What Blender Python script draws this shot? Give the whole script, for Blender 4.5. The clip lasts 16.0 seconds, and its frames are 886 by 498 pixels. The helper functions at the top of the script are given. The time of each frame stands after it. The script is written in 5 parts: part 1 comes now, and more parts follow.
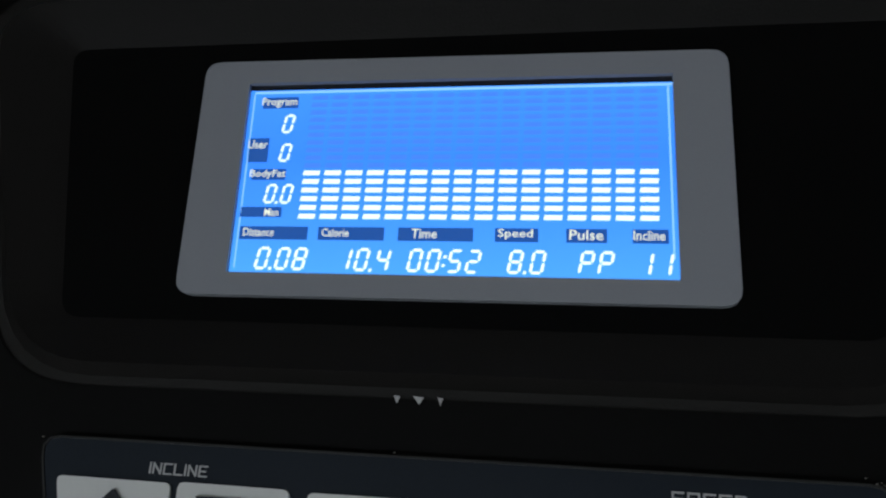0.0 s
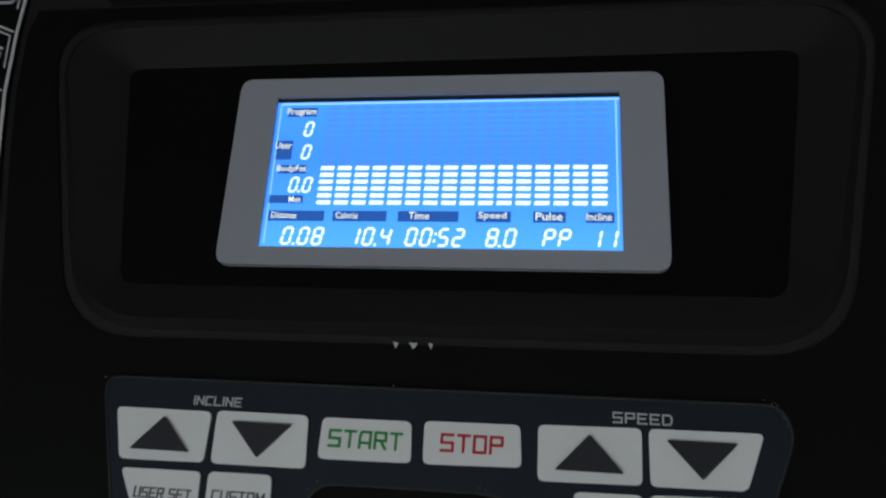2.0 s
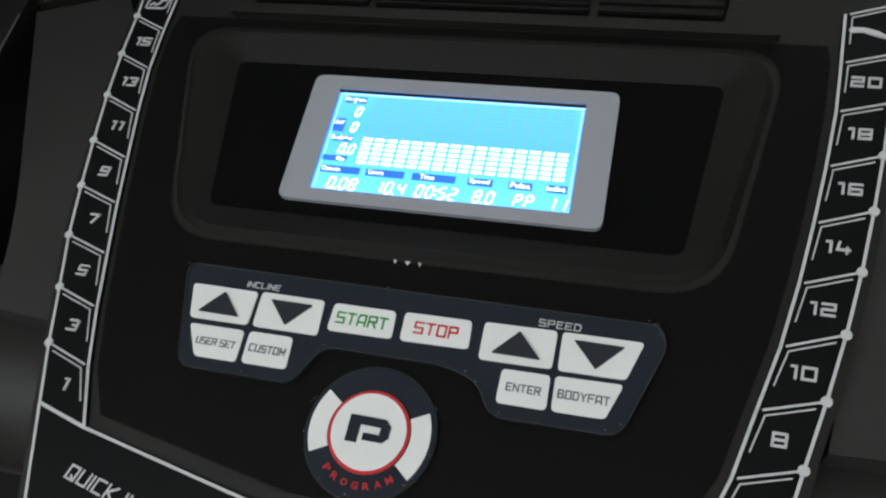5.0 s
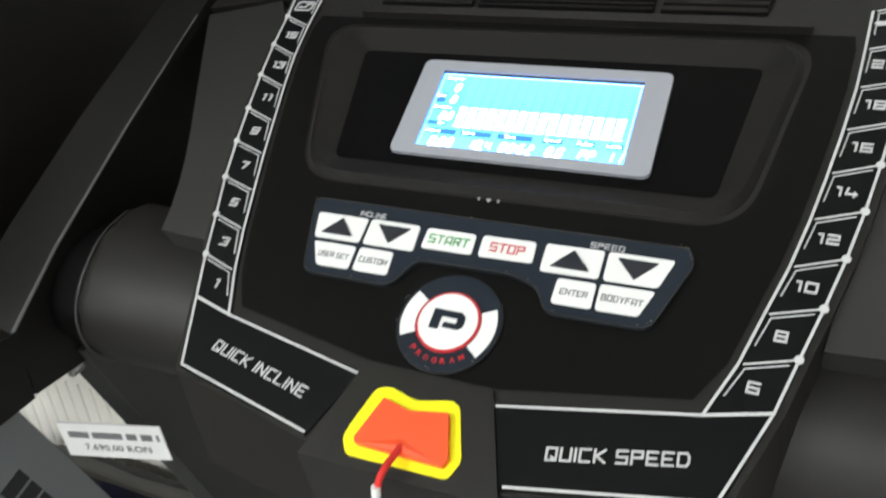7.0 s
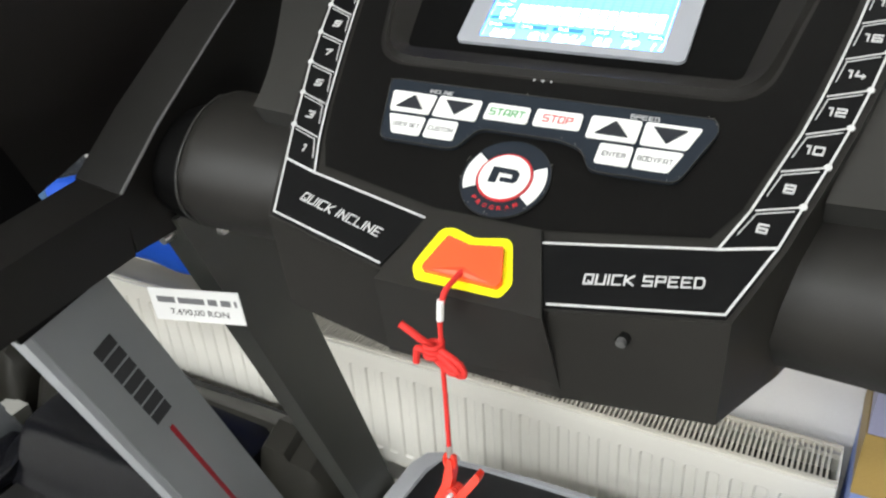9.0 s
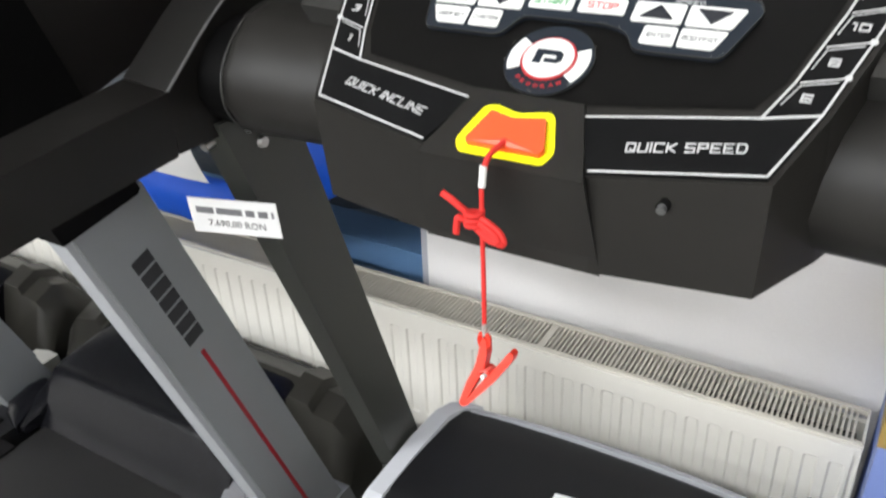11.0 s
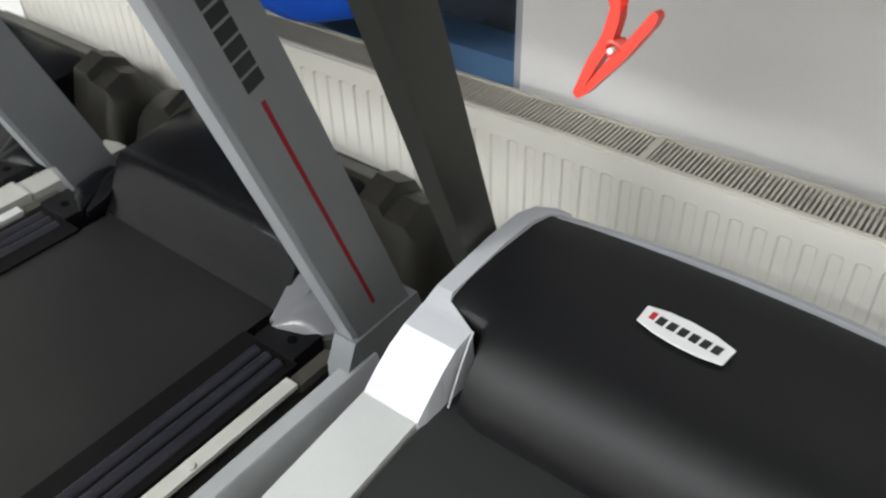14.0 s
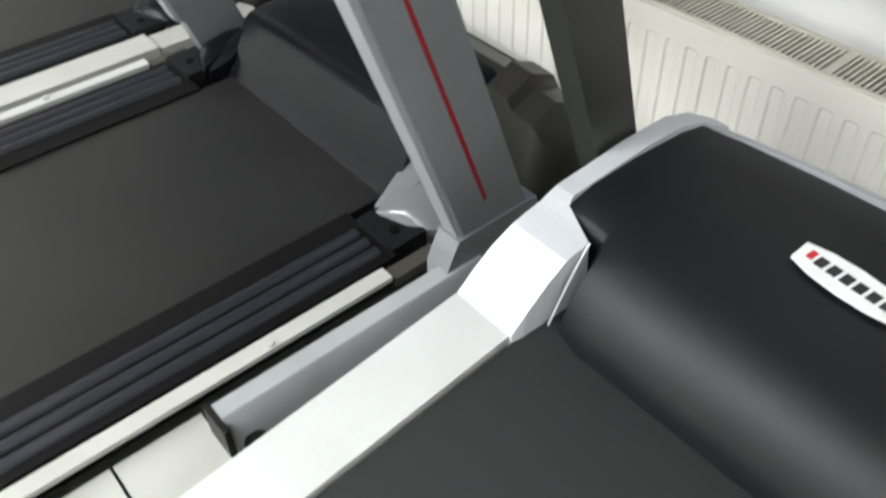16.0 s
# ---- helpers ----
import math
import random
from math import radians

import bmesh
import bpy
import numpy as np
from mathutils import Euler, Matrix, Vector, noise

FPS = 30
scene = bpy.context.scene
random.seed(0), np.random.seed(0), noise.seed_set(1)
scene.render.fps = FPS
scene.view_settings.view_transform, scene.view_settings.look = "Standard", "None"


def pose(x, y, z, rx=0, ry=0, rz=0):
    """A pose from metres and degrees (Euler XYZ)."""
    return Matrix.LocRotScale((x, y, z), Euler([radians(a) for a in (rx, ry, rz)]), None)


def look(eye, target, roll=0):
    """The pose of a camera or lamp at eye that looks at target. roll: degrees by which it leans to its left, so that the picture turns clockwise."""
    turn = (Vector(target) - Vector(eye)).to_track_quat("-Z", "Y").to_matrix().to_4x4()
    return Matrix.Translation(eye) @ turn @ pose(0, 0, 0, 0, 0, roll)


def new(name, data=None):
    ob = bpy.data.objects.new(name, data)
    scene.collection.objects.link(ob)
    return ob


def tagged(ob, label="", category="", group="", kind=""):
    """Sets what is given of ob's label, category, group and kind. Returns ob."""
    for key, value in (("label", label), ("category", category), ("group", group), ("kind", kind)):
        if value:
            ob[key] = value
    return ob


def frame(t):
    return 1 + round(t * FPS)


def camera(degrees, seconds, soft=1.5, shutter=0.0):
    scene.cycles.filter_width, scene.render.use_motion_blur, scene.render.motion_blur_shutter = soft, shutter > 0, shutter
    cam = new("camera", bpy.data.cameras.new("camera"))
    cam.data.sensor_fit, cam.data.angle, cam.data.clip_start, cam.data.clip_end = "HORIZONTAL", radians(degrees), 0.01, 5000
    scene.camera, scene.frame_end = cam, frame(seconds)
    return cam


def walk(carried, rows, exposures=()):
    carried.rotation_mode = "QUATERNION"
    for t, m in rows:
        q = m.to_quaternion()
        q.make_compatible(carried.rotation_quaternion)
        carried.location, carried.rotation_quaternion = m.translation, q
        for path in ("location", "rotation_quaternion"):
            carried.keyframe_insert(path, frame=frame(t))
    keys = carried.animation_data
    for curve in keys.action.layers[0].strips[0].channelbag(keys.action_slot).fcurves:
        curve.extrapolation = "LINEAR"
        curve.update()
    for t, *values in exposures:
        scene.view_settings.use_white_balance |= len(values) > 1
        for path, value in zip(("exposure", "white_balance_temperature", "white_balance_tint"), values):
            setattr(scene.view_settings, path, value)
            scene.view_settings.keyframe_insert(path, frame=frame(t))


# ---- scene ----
cam = camera(56.2, 16.0, soft=2.2, shutter=0.5)
PATH = [
    (0, (0.041, -0.067, 1.318), (-0.314, 1.385, -0.011), -8.1),
    (0.5, (0.04, -0.075, 1.322), (-0.287, 1.388, -0.002), -7.5),
    (1, (0.046, -0.086, 1.328), (-0.29, 1.392, 0.023), -7.7),
    (1.5, (0.05, -0.103, 1.332), (-0.282, 1.411, 0.069), -7.3),
    (2, (0.052, -0.123, 1.338), (-0.287, 1.4, 0.088), -6.8),
    (2.5, (0.058, -0.145, 1.344), (-0.301, 1.399, 0.124), -6.9),
    (3, (0.063, -0.167, 1.347), (-0.296, 1.399, 0.157), -5.8),
    (3.5, (0.07, -0.185, 1.352), (-0.296, 1.404, 0.194), -5.3),
    (4, (0.083, -0.2, 1.35), (-0.317, 1.404, 0.224), -4.8),
    (4.2, (0.09, -0.206, 1.35), (-0.344, 1.395, 0.233), -4.8),
    (6.3, (0.152, -0.29, 1.351), (-0.579, 1.304, 0.389), -4.4),
    (6.5, (0.159, -0.303, 1.352), (-0.618, 1.283, 0.413), -5.8),
    (7, (0.166, -0.328, 1.339), (-0.637, 1.245, 0.4), -4.3),
    (7.5, (0.169, -0.353, 1.324), (-0.692, 1.188, 0.384), -4.1),
    (8, (0.175, -0.377, 1.316), (-0.661, 1.157, 0.343), -3.0),
    (8.5, (0.184, -0.397, 1.316), (-0.658, 1.128, 0.333), -3.0),
    (8.7, (0.189, -0.407, 1.323), (-0.66, 1.098, 0.317), -3.2),
    (10.8, (0.205, -0.469, 1.264), (-0.712, 1.019, 0.292), -2.4),
    (11, (0.205, -0.468, 1.258), (-0.706, 1.008, 0.261), -2.1),
    (11.5, (0.203, -0.468, 1.232), (-0.69, 0.978, 0.178), -1.9),
    (12, (0.201, -0.466, 1.207), (-0.708, 0.945, 0.12), -2.2),
    (12.5, (0.206, -0.468, 1.177), (-0.74, 0.9, 0.066), -3.7),
    (13, (0.195, -0.472, 1.15), (-0.739, 0.868, -0.003), -3.0),
    (13.5, (0.182, -0.468, 1.126), (-0.751, 0.842, -0.063), -2.6),
    (14, (0.165, -0.433, 1.093), (-0.806, 0.791, -0.156), -1.4),
    (14.5, (0.15, -0.374, 1.066), (-0.961, 0.721, -0.185), -4.6),
    (15, (0.133, -0.346, 1.033), (-1.053, 0.667, -0.219), -2.8),
    (15.5, (0.13, -0.336, 1.017), (-1.039, 0.619, -0.295), -3.6),
    (16, (0.133, -0.365, 0.989), (-0.985, 0.549, -0.394), -1.5),
]
walk(cam, [(t, look(eye, target, roll)) for t, eye, target, roll in PATH],
     exposures=[(0.0, -2.42, 6050, 10), (1.0, -2.36, 6100, 10), (2.0, -2.2, 6150, 10), (3.0, -1.72, 6200, 10), (4.0, -1.4, 6250, 10), (6.4, -0.38, 6450, 10), (8.5, 0.2, 6600, 10), (11.0, 0.28, 6500, 13), (12.5, -0.10, 6550, 12), (14.0, -0.10, 6550, 11), (15.0, 0.28, 6500, 10), (16.0, 0.33, 6500, 10)])

# ---- world and light ----
world = bpy.data.worlds.new("world")
scene.world = world
world.use_nodes = True
world.node_tree.nodes["Background"].inputs["Color"].default_value = (0.35, 0.42, 0.55, 1)
world.node_tree.nodes["Background"].inputs["Strength"].default_value = 0.15


def ceiling_lamp(x, y, z, sx, sy, watts, colour=(0.94, 0.99, 1.0)):
    data = bpy.data.lights.new("ceiling_lamp", "AREA")
    data.shape, data.size, data.size_y, data.energy, data.color = "RECTANGLE", sx, sy, watts, colour
    ob = new("ceiling_lamp", data)
    ob.matrix_world = pose(x, y, z)
    return ob


ceiling_lamp(-0.9, -2.3, 2.88, 2.4, 0.3, 115)
ceiling_lamp(1.7, -2.6, 2.88, 2.0, 0.3, 42)
ceiling_lamp(-2.6, -3.4, 2.88, 2.4, 0.3, 120)

# ---- materials ----


def material(name, colour, rough=0.5, metal=0.0, grain=400.0, grain_amount=0.12, stain=6.0, stain_amount=0.15, bump=0.1, coat=0.0, stretch=(1, 1, 1), spec=0.5):
    m = bpy.data.materials.new(name)
    m.use_nodes = True
    nt = m.node_tree
    n, l = nt.nodes, nt.links
    b = n["Principled BSDF"]
    tc = n.new("ShaderNodeTexCoord")
    mp = n.new("ShaderNodeMapping")
    mp.inputs["Scale"].default_value = stretch
    l.new(tc.outputs["Object"], mp.inputs["Vector"])
    fine, broad = n.new("ShaderNodeTexNoise"), n.new("ShaderNodeTexNoise")
    fine.inputs["Scale"].default_value, fine.inputs["Detail"].default_value = grain, 4
    broad.inputs["Scale"].default_value, broad.inputs["Detail"].default_value = stain, 5
    l.new(mp.outputs["Vector"], fine.inputs["Vector"])
    l.new(tc.outputs["Object"], broad.inputs["Vector"])
    a = n.new("ShaderNodeMapRange")
    a.inputs["To Min"].default_value, a.inputs["To Max"].default_value = 1 - grain_amount, 1 + grain_amount
    l.new(fine.outputs["Fac"], a.inputs["Value"])
    c = n.new("ShaderNodeMapRange")
    c.inputs["To Min"].default_value, c.inputs["To Max"].default_value = 1 - stain_amount, 1 + stain_amount
    l.new(broad.outputs["Fac"], c.inputs["Value"])
    mul = n.new("ShaderNodeMath")
    mul.operation = "MULTIPLY"
    l.new(a.outputs[0], mul.inputs[0]), l.new(c.outputs[0], mul.inputs[1])
    v = n.new("ShaderNodeVectorMath")
    v.operation = "SCALE"
    v.inputs[0].default_value = colour
    l.new(mul.outputs[0], v.inputs["Scale"])
    l.new(v.outputs[0], b.inputs["Base Color"])
    r = n.new("ShaderNodeMapRange")
    r.inputs["To Min"].default_value, r.inputs["To Max"].default_value = max(0.02, rough - 0.08), min(1, rough + 0.08)
    l.new(broad.outputs["Fac"], r.inputs["Value"])
    l.new(r.outputs[0], b.inputs["Roughness"])
    b.inputs["Metallic"].default_value = metal
    b.inputs["Coat Weight"].default_value = coat
    b.inputs["Specular IOR Level"].default_value = spec
    if bump:
        bp = n.new("ShaderNodeBump")
        bp.inputs["Strength"].default_value, bp.inputs["Distance"].default_value = bump, 0.0006
        l.new(fine.outputs["Fac"], bp.inputs["Height"])
        l.new(bp.outputs[0], b.inputs["Normal"])
    return m


def glowing(name, colour, strength):
    m = bpy.data.materials.new(name)
    m.use_nodes = True
    b = m.node_tree.nodes["Principled BSDF"]
    b.inputs["Base Color"].default_value = (*[0.2 * c for c in colour], 1)
    b.inputs["Roughness"].default_value = 0.25
    b.inputs["Emission Color"].default_value = (*colour, 1)
    b.inputs["Emission Strength"].default_value = strength
    return m


def uneven_glow(name, dim, bright, strength):
    """A backlight that is brighter along its lamps at the rims than in the middle."""
    m = glowing(name, bright, strength)
    nt = m.node_tree
    tc, sep = nt.nodes.new("ShaderNodeTexCoord"), nt.nodes.new("ShaderNodeSeparateXYZ")
    nt.links.new(tc.outputs["Generated"], sep.inputs[0])
    ramp = nt.nodes.new("ShaderNodeValToRGB")
    for e, (at, c) in zip((ramp.color_ramp.elements[0], ramp.color_ramp.elements.new(0.22), ramp.color_ramp.elements.new(0.60), ramp.color_ramp.elements[-1]),
                          ((0.0, bright), (0.22, [(a + b) / 2 for a, b in zip(dim, bright)]), (0.60, dim), (1.0, [(2 * a + b) / 3 for a, b in zip(dim, bright)]))):
        e.position, e.color = at, (*c, 1)
    nt.links.new(sep.outputs["Y"], ramp.inputs[0])
    nt.links.new(ramp.outputs[0], nt.nodes["Principled BSDF"].inputs["Emission Color"])
    return m


PLASTIC = material("black_textured_plastic", (0.0112, 0.0102, 0.0090), 0.46, grain=1500, bump=0.25, spec=0.3)
PLASTIC_LID = material("black_satin_plastic", (0.0078, 0.0078, 0.0088), 0.41, grain=1800, bump=0.2, spec=0.26)
RAIL_BLACK = material("matt_black_rail_plastic", (0.0056, 0.0050, 0.0045), 0.48, grain=1500, bump=0.2, spec=0.22)
SHOULDER = material("satin_grey_black_plastic", (0.022, 0.0215, 0.020), 0.33, grain=1600, bump=0.1, spec=0.5)
FACE = material("black_panel_film", (0.0038, 0.0035, 0.0034), 0.45, grain=900, bump=0.06, spec=0.10)
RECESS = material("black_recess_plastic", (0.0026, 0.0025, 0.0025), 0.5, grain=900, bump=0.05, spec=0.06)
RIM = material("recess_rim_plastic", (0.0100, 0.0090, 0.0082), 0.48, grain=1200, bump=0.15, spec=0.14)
STRIP = material("black_key_film", (0.003, 0.003, 0.0035), 0.4, grain=900, bump=0.04, spec=0.15)
NAVY = material("navy_key_film", (0.013, 0.018, 0.026), 0.42, grain=900, bump=0.05, spec=0.2)
WHITE_KEY = material("white_key_film", (0.74, 0.74, 0.72), 0.42, grain=700, bump=0.03, grain_amount=0.03, stain_amount=0.05)
WHITE_INK = material("white_ink", (0.54, 0.54, 0.54), 0.5, grain=900, bump=0.0, grain_amount=0.04)
GREY_INK = material("grey_ink", (0.09, 0.09, 0.10), 0.5, grain=900, bump=0.0)
DUST = material("pale_dust", (0.30, 0.28, 0.25), 0.9, grain=900, bump=0.0)
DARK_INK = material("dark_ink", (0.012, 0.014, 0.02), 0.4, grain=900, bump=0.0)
GREEN_INK = material("green_ink", (0.02, 0.26, 0.05), 0.5, grain=900, bump=0.0)
RED_INK = material("red_ink", (0.50, 0.015, 0.02), 0.45, grain=900, bump=0.0)
STRIPE_RED = material("dark_red_stripe", (0.26, 0.006, 0.014), 0.45, grain=900, bump=0.0)
BEZEL = material("grey_bezel_plastic", (0.30, 0.31, 0.34), 0.45, grain=1200, bump=0.05, grain_amount=0.04, stain_amount=0.05)
YELLOW = material("yellow_sticker", (0.86, 0.82, 0.0), 0.45, grain=900, bump=0.0, grain_amount=0.03, stain_amount=0.04)
KEY_RED = material("red_key_plastic", (0.85, 0.085, 0.02), 0.4, grain=900, bump=0.05, grain_amount=0.04)
CLIP_RED = material("red_clip_plastic", (0.72, 0.030, 0.012), 0.28, grain=300, bump=0.05, coat=0.2)
CORD_RED = material("red_braided_cord", (0.62, 0.02, 0.015), 0.7, grain=2500, bump=0.6)
CORD_WHITE = material("white_sleeve", (0.7, 0.7, 0.68), 0.5, grain=900)
DARK_POST = material("dark_grey_painted_steel", (0.036, 0.037, 0.032), 0.42, metal=0.2, grain=2200, bump=0.12)
SILVER = material("silver_painted_steel", (0.24, 0.25, 0.26), 0.38, metal=0.25, grain=1800, bump=0.08)
SILVER_EDGE = material("light_silver_plastic", (0.36, 0.37, 0.39), 0.4, metal=0.1, grain=1400, bump=0.06)
SHELL = material("pale_silver_plastic", (0.52, 0.53, 0.56), 0.36, metal=0.1, grain=1200, bump=0.06)
RAIL = material("brushed_pale_aluminium", (0.60, 0.61, 0.60), 0.42, metal=0.15, grain=300, bump=0.1, stretch=(8, 0.4, 8))
BELT = material("black_running_belt", (0.0112, 0.0112, 0.0118), 0.62, grain=2600, bump=0.5, grain_amount=0.25, stain=9)
BELT_K = material("worn_black_belt", (0.0125, 0.0120, 0.0118), 0.42, grain=2600, bump=0.4, grain_amount=0.25, stain=5, stain_amount=0.5)
GROOVE = material("brown_black_rail_rubber", (0.0048, 0.0042, 0.0044), 0.55, grain=1500, bump=0.2, spec=0.15)
# bluish sheen of the ribs is put into this lighter base colour
RIB = material("sheen_tinted_rib_rubber", (0.017, 0.017, 0.025), 0.40, grain=1500, bump=0.15)
PETAL = material("glossy_grey_plastic", (0.16, 0.16, 0.17), 0.20, grain=1500, bump=0.05, stain_amount=0.2)
PALE_TRIM = material("pale_silver_paint", (0.50, 0.50, 0.49), 0.42, grain=900, bump=0.08)
TRIM_END = material("dull_brown_plastic", (0.055, 0.050, 0.040), 0.6, grain=900, bump=0.1)
BAR = material("scuffed_silver_paint", (0.40, 0.41, 0.42), 0.42, metal=0.1, grain=900, bump=0.08, stain=12, stain_amount=0.2)
CREAM = material("cream_painted_metal", (0.47, 0.46, 0.425), 0.45, grain=900, bump=0.08, stain=9, stain_amount=0.22)
CONSOLE_K = material("brown_black_console_plastic", (0.0062, 0.0050, 0.0046), 0.5, grain=900, bump=0.1, spec=0.2, stain=3, stain_amount=0.5)
COVER_K = material("olive_black_cover_plastic", (0.017, 0.0158, 0.0125), 0.42, grain=1500, bump=0.15, spec=0.3, stain_amount=0.3)
LID_K = material("grey_black_hood_plastic", (0.0048, 0.0048, 0.0062), 0.25, grain=1800, bump=0.12, spec=0.15, stain_amount=0.25)
RADIATOR = material("white_radiator_enamel", (0.79, 0.765, 0.700), 0.34, grain=500, bump=0.05, grain_amount=0.03, stain_amount=0.06)
GRILLE = material("aged_white_grille_enamel", (0.58, 0.55, 0.48), 0.45, grain=700, bump=0.05, stain=14, stain_amount=0.2)
DARK_IN = material("dark_radiator_inside", (0.05, 0.047, 0.04), 0.8, grain=300)
WALL = material("white_wall_paint", (0.85, 0.833, 0.828), 0.7, grain=250, bump=0.25, grain_amount=0.03, stain=2.2, stain_amount=0.05)
FLOOR = material("pale_floor_tile", (0.55, 0.53, 0.48), 0.35, grain=60, bump=0.03, stain=5, stain_amount=0.1)
CEILING = material("white_ceiling_paint", (0.75, 0.75, 0.73), 0.8, grain=200, bump=0.15)
PAPER = material("white_paper", (0.80, 0.80, 0.80), 0.7, grain=600, bump=0.1, grain_amount=0.03, stain_amount=0.04)
PRINT = material("grey_print", (0.16, 0.16, 0.17), 0.6, grain=900, bump=0.0, grain_amount=0.3)
PRINT_PALE = material("pale_grey_print", (0.58, 0.58, 0.61), 0.6, grain=900, bump=0.0, grain_amount=0.3)
INK = material("black_print", (0.018, 0.018, 0.020), 0.6, grain=900, bump=0.0)
BLUE = material("blue_plastic_sheet", (0.005, 0.085, 0.56), 0.5, grain=300, bump=0.2, stain=8, stain_amount=0.2, spec=0.3)
STEEL = material("zinc_bolt_steel", (0.55, 0.55, 0.54), 0.3, metal=1.0, grain=600, bump=0.1)
GREY_PLUG = material("grey_plug_plastic", (0.07, 0.07, 0.07), 0.5)
CARTON_BLUE = material("blue_printed_carton", (0.16, 0.22, 0.48), 0.5, grain=500, bump=0.1)
CARTON_YELLOW = material("yellow_printed_carton", (0.30, 0.20, 0.06), 0.5, grain=500, bump=0.1)
CARTON_PALE = material("pale_lilac_printed_carton", (0.25, 0.25, 0.37), 0.5, grain=500, bump=0.1)
OUTSIDE = material("dark_outside_wall", (0.008, 0.012, 0.019), 0.8, grain=40, stain=3, stain_amount=0.6)
FRAME_GREY = material("grey_window_frame_paint", (0.42, 0.43, 0.48), 0.5, grain=600, bump=0.06)
OUT_PATCH = material("grey_reflection_patch", (0.075, 0.095, 0.12), 0.7, grain=60, stain=5, stain_amount=0.5)
LEDGE = material("blue_grey_ledge", (0.10, 0.19, 0.33), 0.6, grain=80, stain=6, stain_amount=0.3)
LCD_BACK = uneven_glow("blue_lcd_backlight", (0.048, 0.240, 0.98), (0.085, 0.375, 1.0), 6.0)
LCD_EDGE = glowing("pale_lcd_backlight_edge", (0.30, 0.62, 1.0), 5.6)
LCD_ON = glowing("white_lcd_segment", (0.78, 0.91, 1.0), 7.2)
LCD_GHOST = glowing("violet_lcd_segment", (0.068, 0.220, 1.0), 5.85)
LCD_TAB = glowing("dark_lcd_label", (0.030, 0.130, 0.50), 3.4)
LCD_WORD = glowing("yellow_lcd_word", (0.88, 0.88, 0.66), 6.0)

GLASS = bpy.data.materials.new("window_glass")
GLASS.use_nodes = True
g = GLASS.node_tree.nodes["Principled BSDF"]
g.inputs["Base Color"].default_value, g.inputs["Roughness"].default_value = (0.9, 0.95, 1, 1), 0.03
g.inputs["Transmission Weight"].default_value, g.inputs["IOR"].default_value = 1.0, 1.28

# ---- building helpers ----


def thing(name, at, label, category, group=""):
    ob = new(name)
    ob.location = at
    ob.empty_display_size = 0.05
    return tagged(ob, label, category, group)


def part(name, bm, mat, parent=None, label="", smooth=False):
    """One mesh object, modelled in world metres, under a thing or a part."""
    bmesh.ops.recalc_face_normals(bm, faces=bm.faces)
    me = bpy.data.meshes.new(name)
    bm.to_mesh(me)
    bm.free()
    me.materials.append(mat)
    for p in me.polygons:
        p.use_smooth = smooth
    if smooth:
        me.set_sharp_from_angle(angle=radians(38))
    ob = new(name, me)
    if parent is not None:
        ob.parent = parent
        if parent.type == "EMPTY":
            ob.matrix_parent_inverse = Matrix.Translation(-Vector(parent.location))
    if label:
        tagged(ob, label)
    return ob


def setting(name, bm, mat, label, category, smooth=False):
    return tagged(part(name, bm, mat, None, "", smooth), label, category, "", "structure")


def edge_bevel(bm, width, segments=2, angle=30):
    edges = [e for e in bm.edges if len(e.link_faces) == 2 and e.calc_face_angle(0) > radians(angle)]
    bmesh.ops.bevel(bm, geom=edges, offset=width, offset_type="OFFSET", segments=segments, profile=0.6, affect="EDGES", clamp_overlap=True)


def add_box(bm, lo, hi):
    vs = [bm.verts.new((x, y, z)) for x in (lo[0], hi[0]) for y in (lo[1], hi[1]) for z in (lo[2], hi[2])]
    for f in ((0, 1, 3, 2), (4, 6, 7, 5), (0, 4, 5, 1), (2, 3, 7, 6), (0, 2, 6, 4), (1, 5, 7, 3)):
        bm.faces.new([vs[i] for i in f])
    return vs


def box(lo, hi, bevel=0.0):
    bm = bmesh.new()
    add_box(bm, lo, hi)
    if bevel:
        edge_bevel(bm, bevel)
    return bm


def add_prism(bm, outline, h0, h1, m):
    """A flat outline (a, b) given thickness from h0 to h1 in the frame m."""
    low = [bm.verts.new(m @ Vector((a, b, h0))) for a, b in outline]
    top = [bm.verts.new(m @ Vector((a, b, h1))) for a, b in outline]
    bm.faces.new(top)
    bm.faces.new(low[::-1])
    for i in range(len(outline)):
        j = (i + 1) % len(outline)
        bm.faces.new((low[i], low[j], top[j], top[i]))


def prism(outline, h0, h1, m, bevel=0.0, segments=2):
    bm = bmesh.new()
    add_prism(bm, outline, h0, h1, m)
    if bevel:
        edge_bevel(bm, bevel, segments)
    return bm


def rounded(corners, r, steps=4):
    """An outline with its corners rounded by r."""
    out = []
    n = len(corners)
    for i in range(n):
        p, a, b = Vector(corners[i]), Vector(corners[i - 1]), Vector(corners[(i + 1) % n])
        da, db = (a - p), (b - p)
        k = min(r, da.length * 0.45, db.length * 0.45)
        s, e = p + da.normalized() * k, p + db.normalized() * k
        for j in range(steps + 1):
            t = j / steps
            out.append(tuple((1 - t) ** 2 * s + 2 * t * (1 - t) * p + t * t * e))
    return out


def ring_of(outline_a, outline_b, ha, hb, m, bm):
    """Quads between two outlines of the same count."""
    va = [bm.verts.new(m @ Vector((*p, ha))) for p in outline_a]
    vb = [bm.verts.new(m @ Vector((*p, hb))) for p in outline_b]
    for i in range(len(va)):
        j = (i + 1) % len(va)
        bm.faces.new((va[i], va[j], vb[j], vb[i]))
    return va, vb


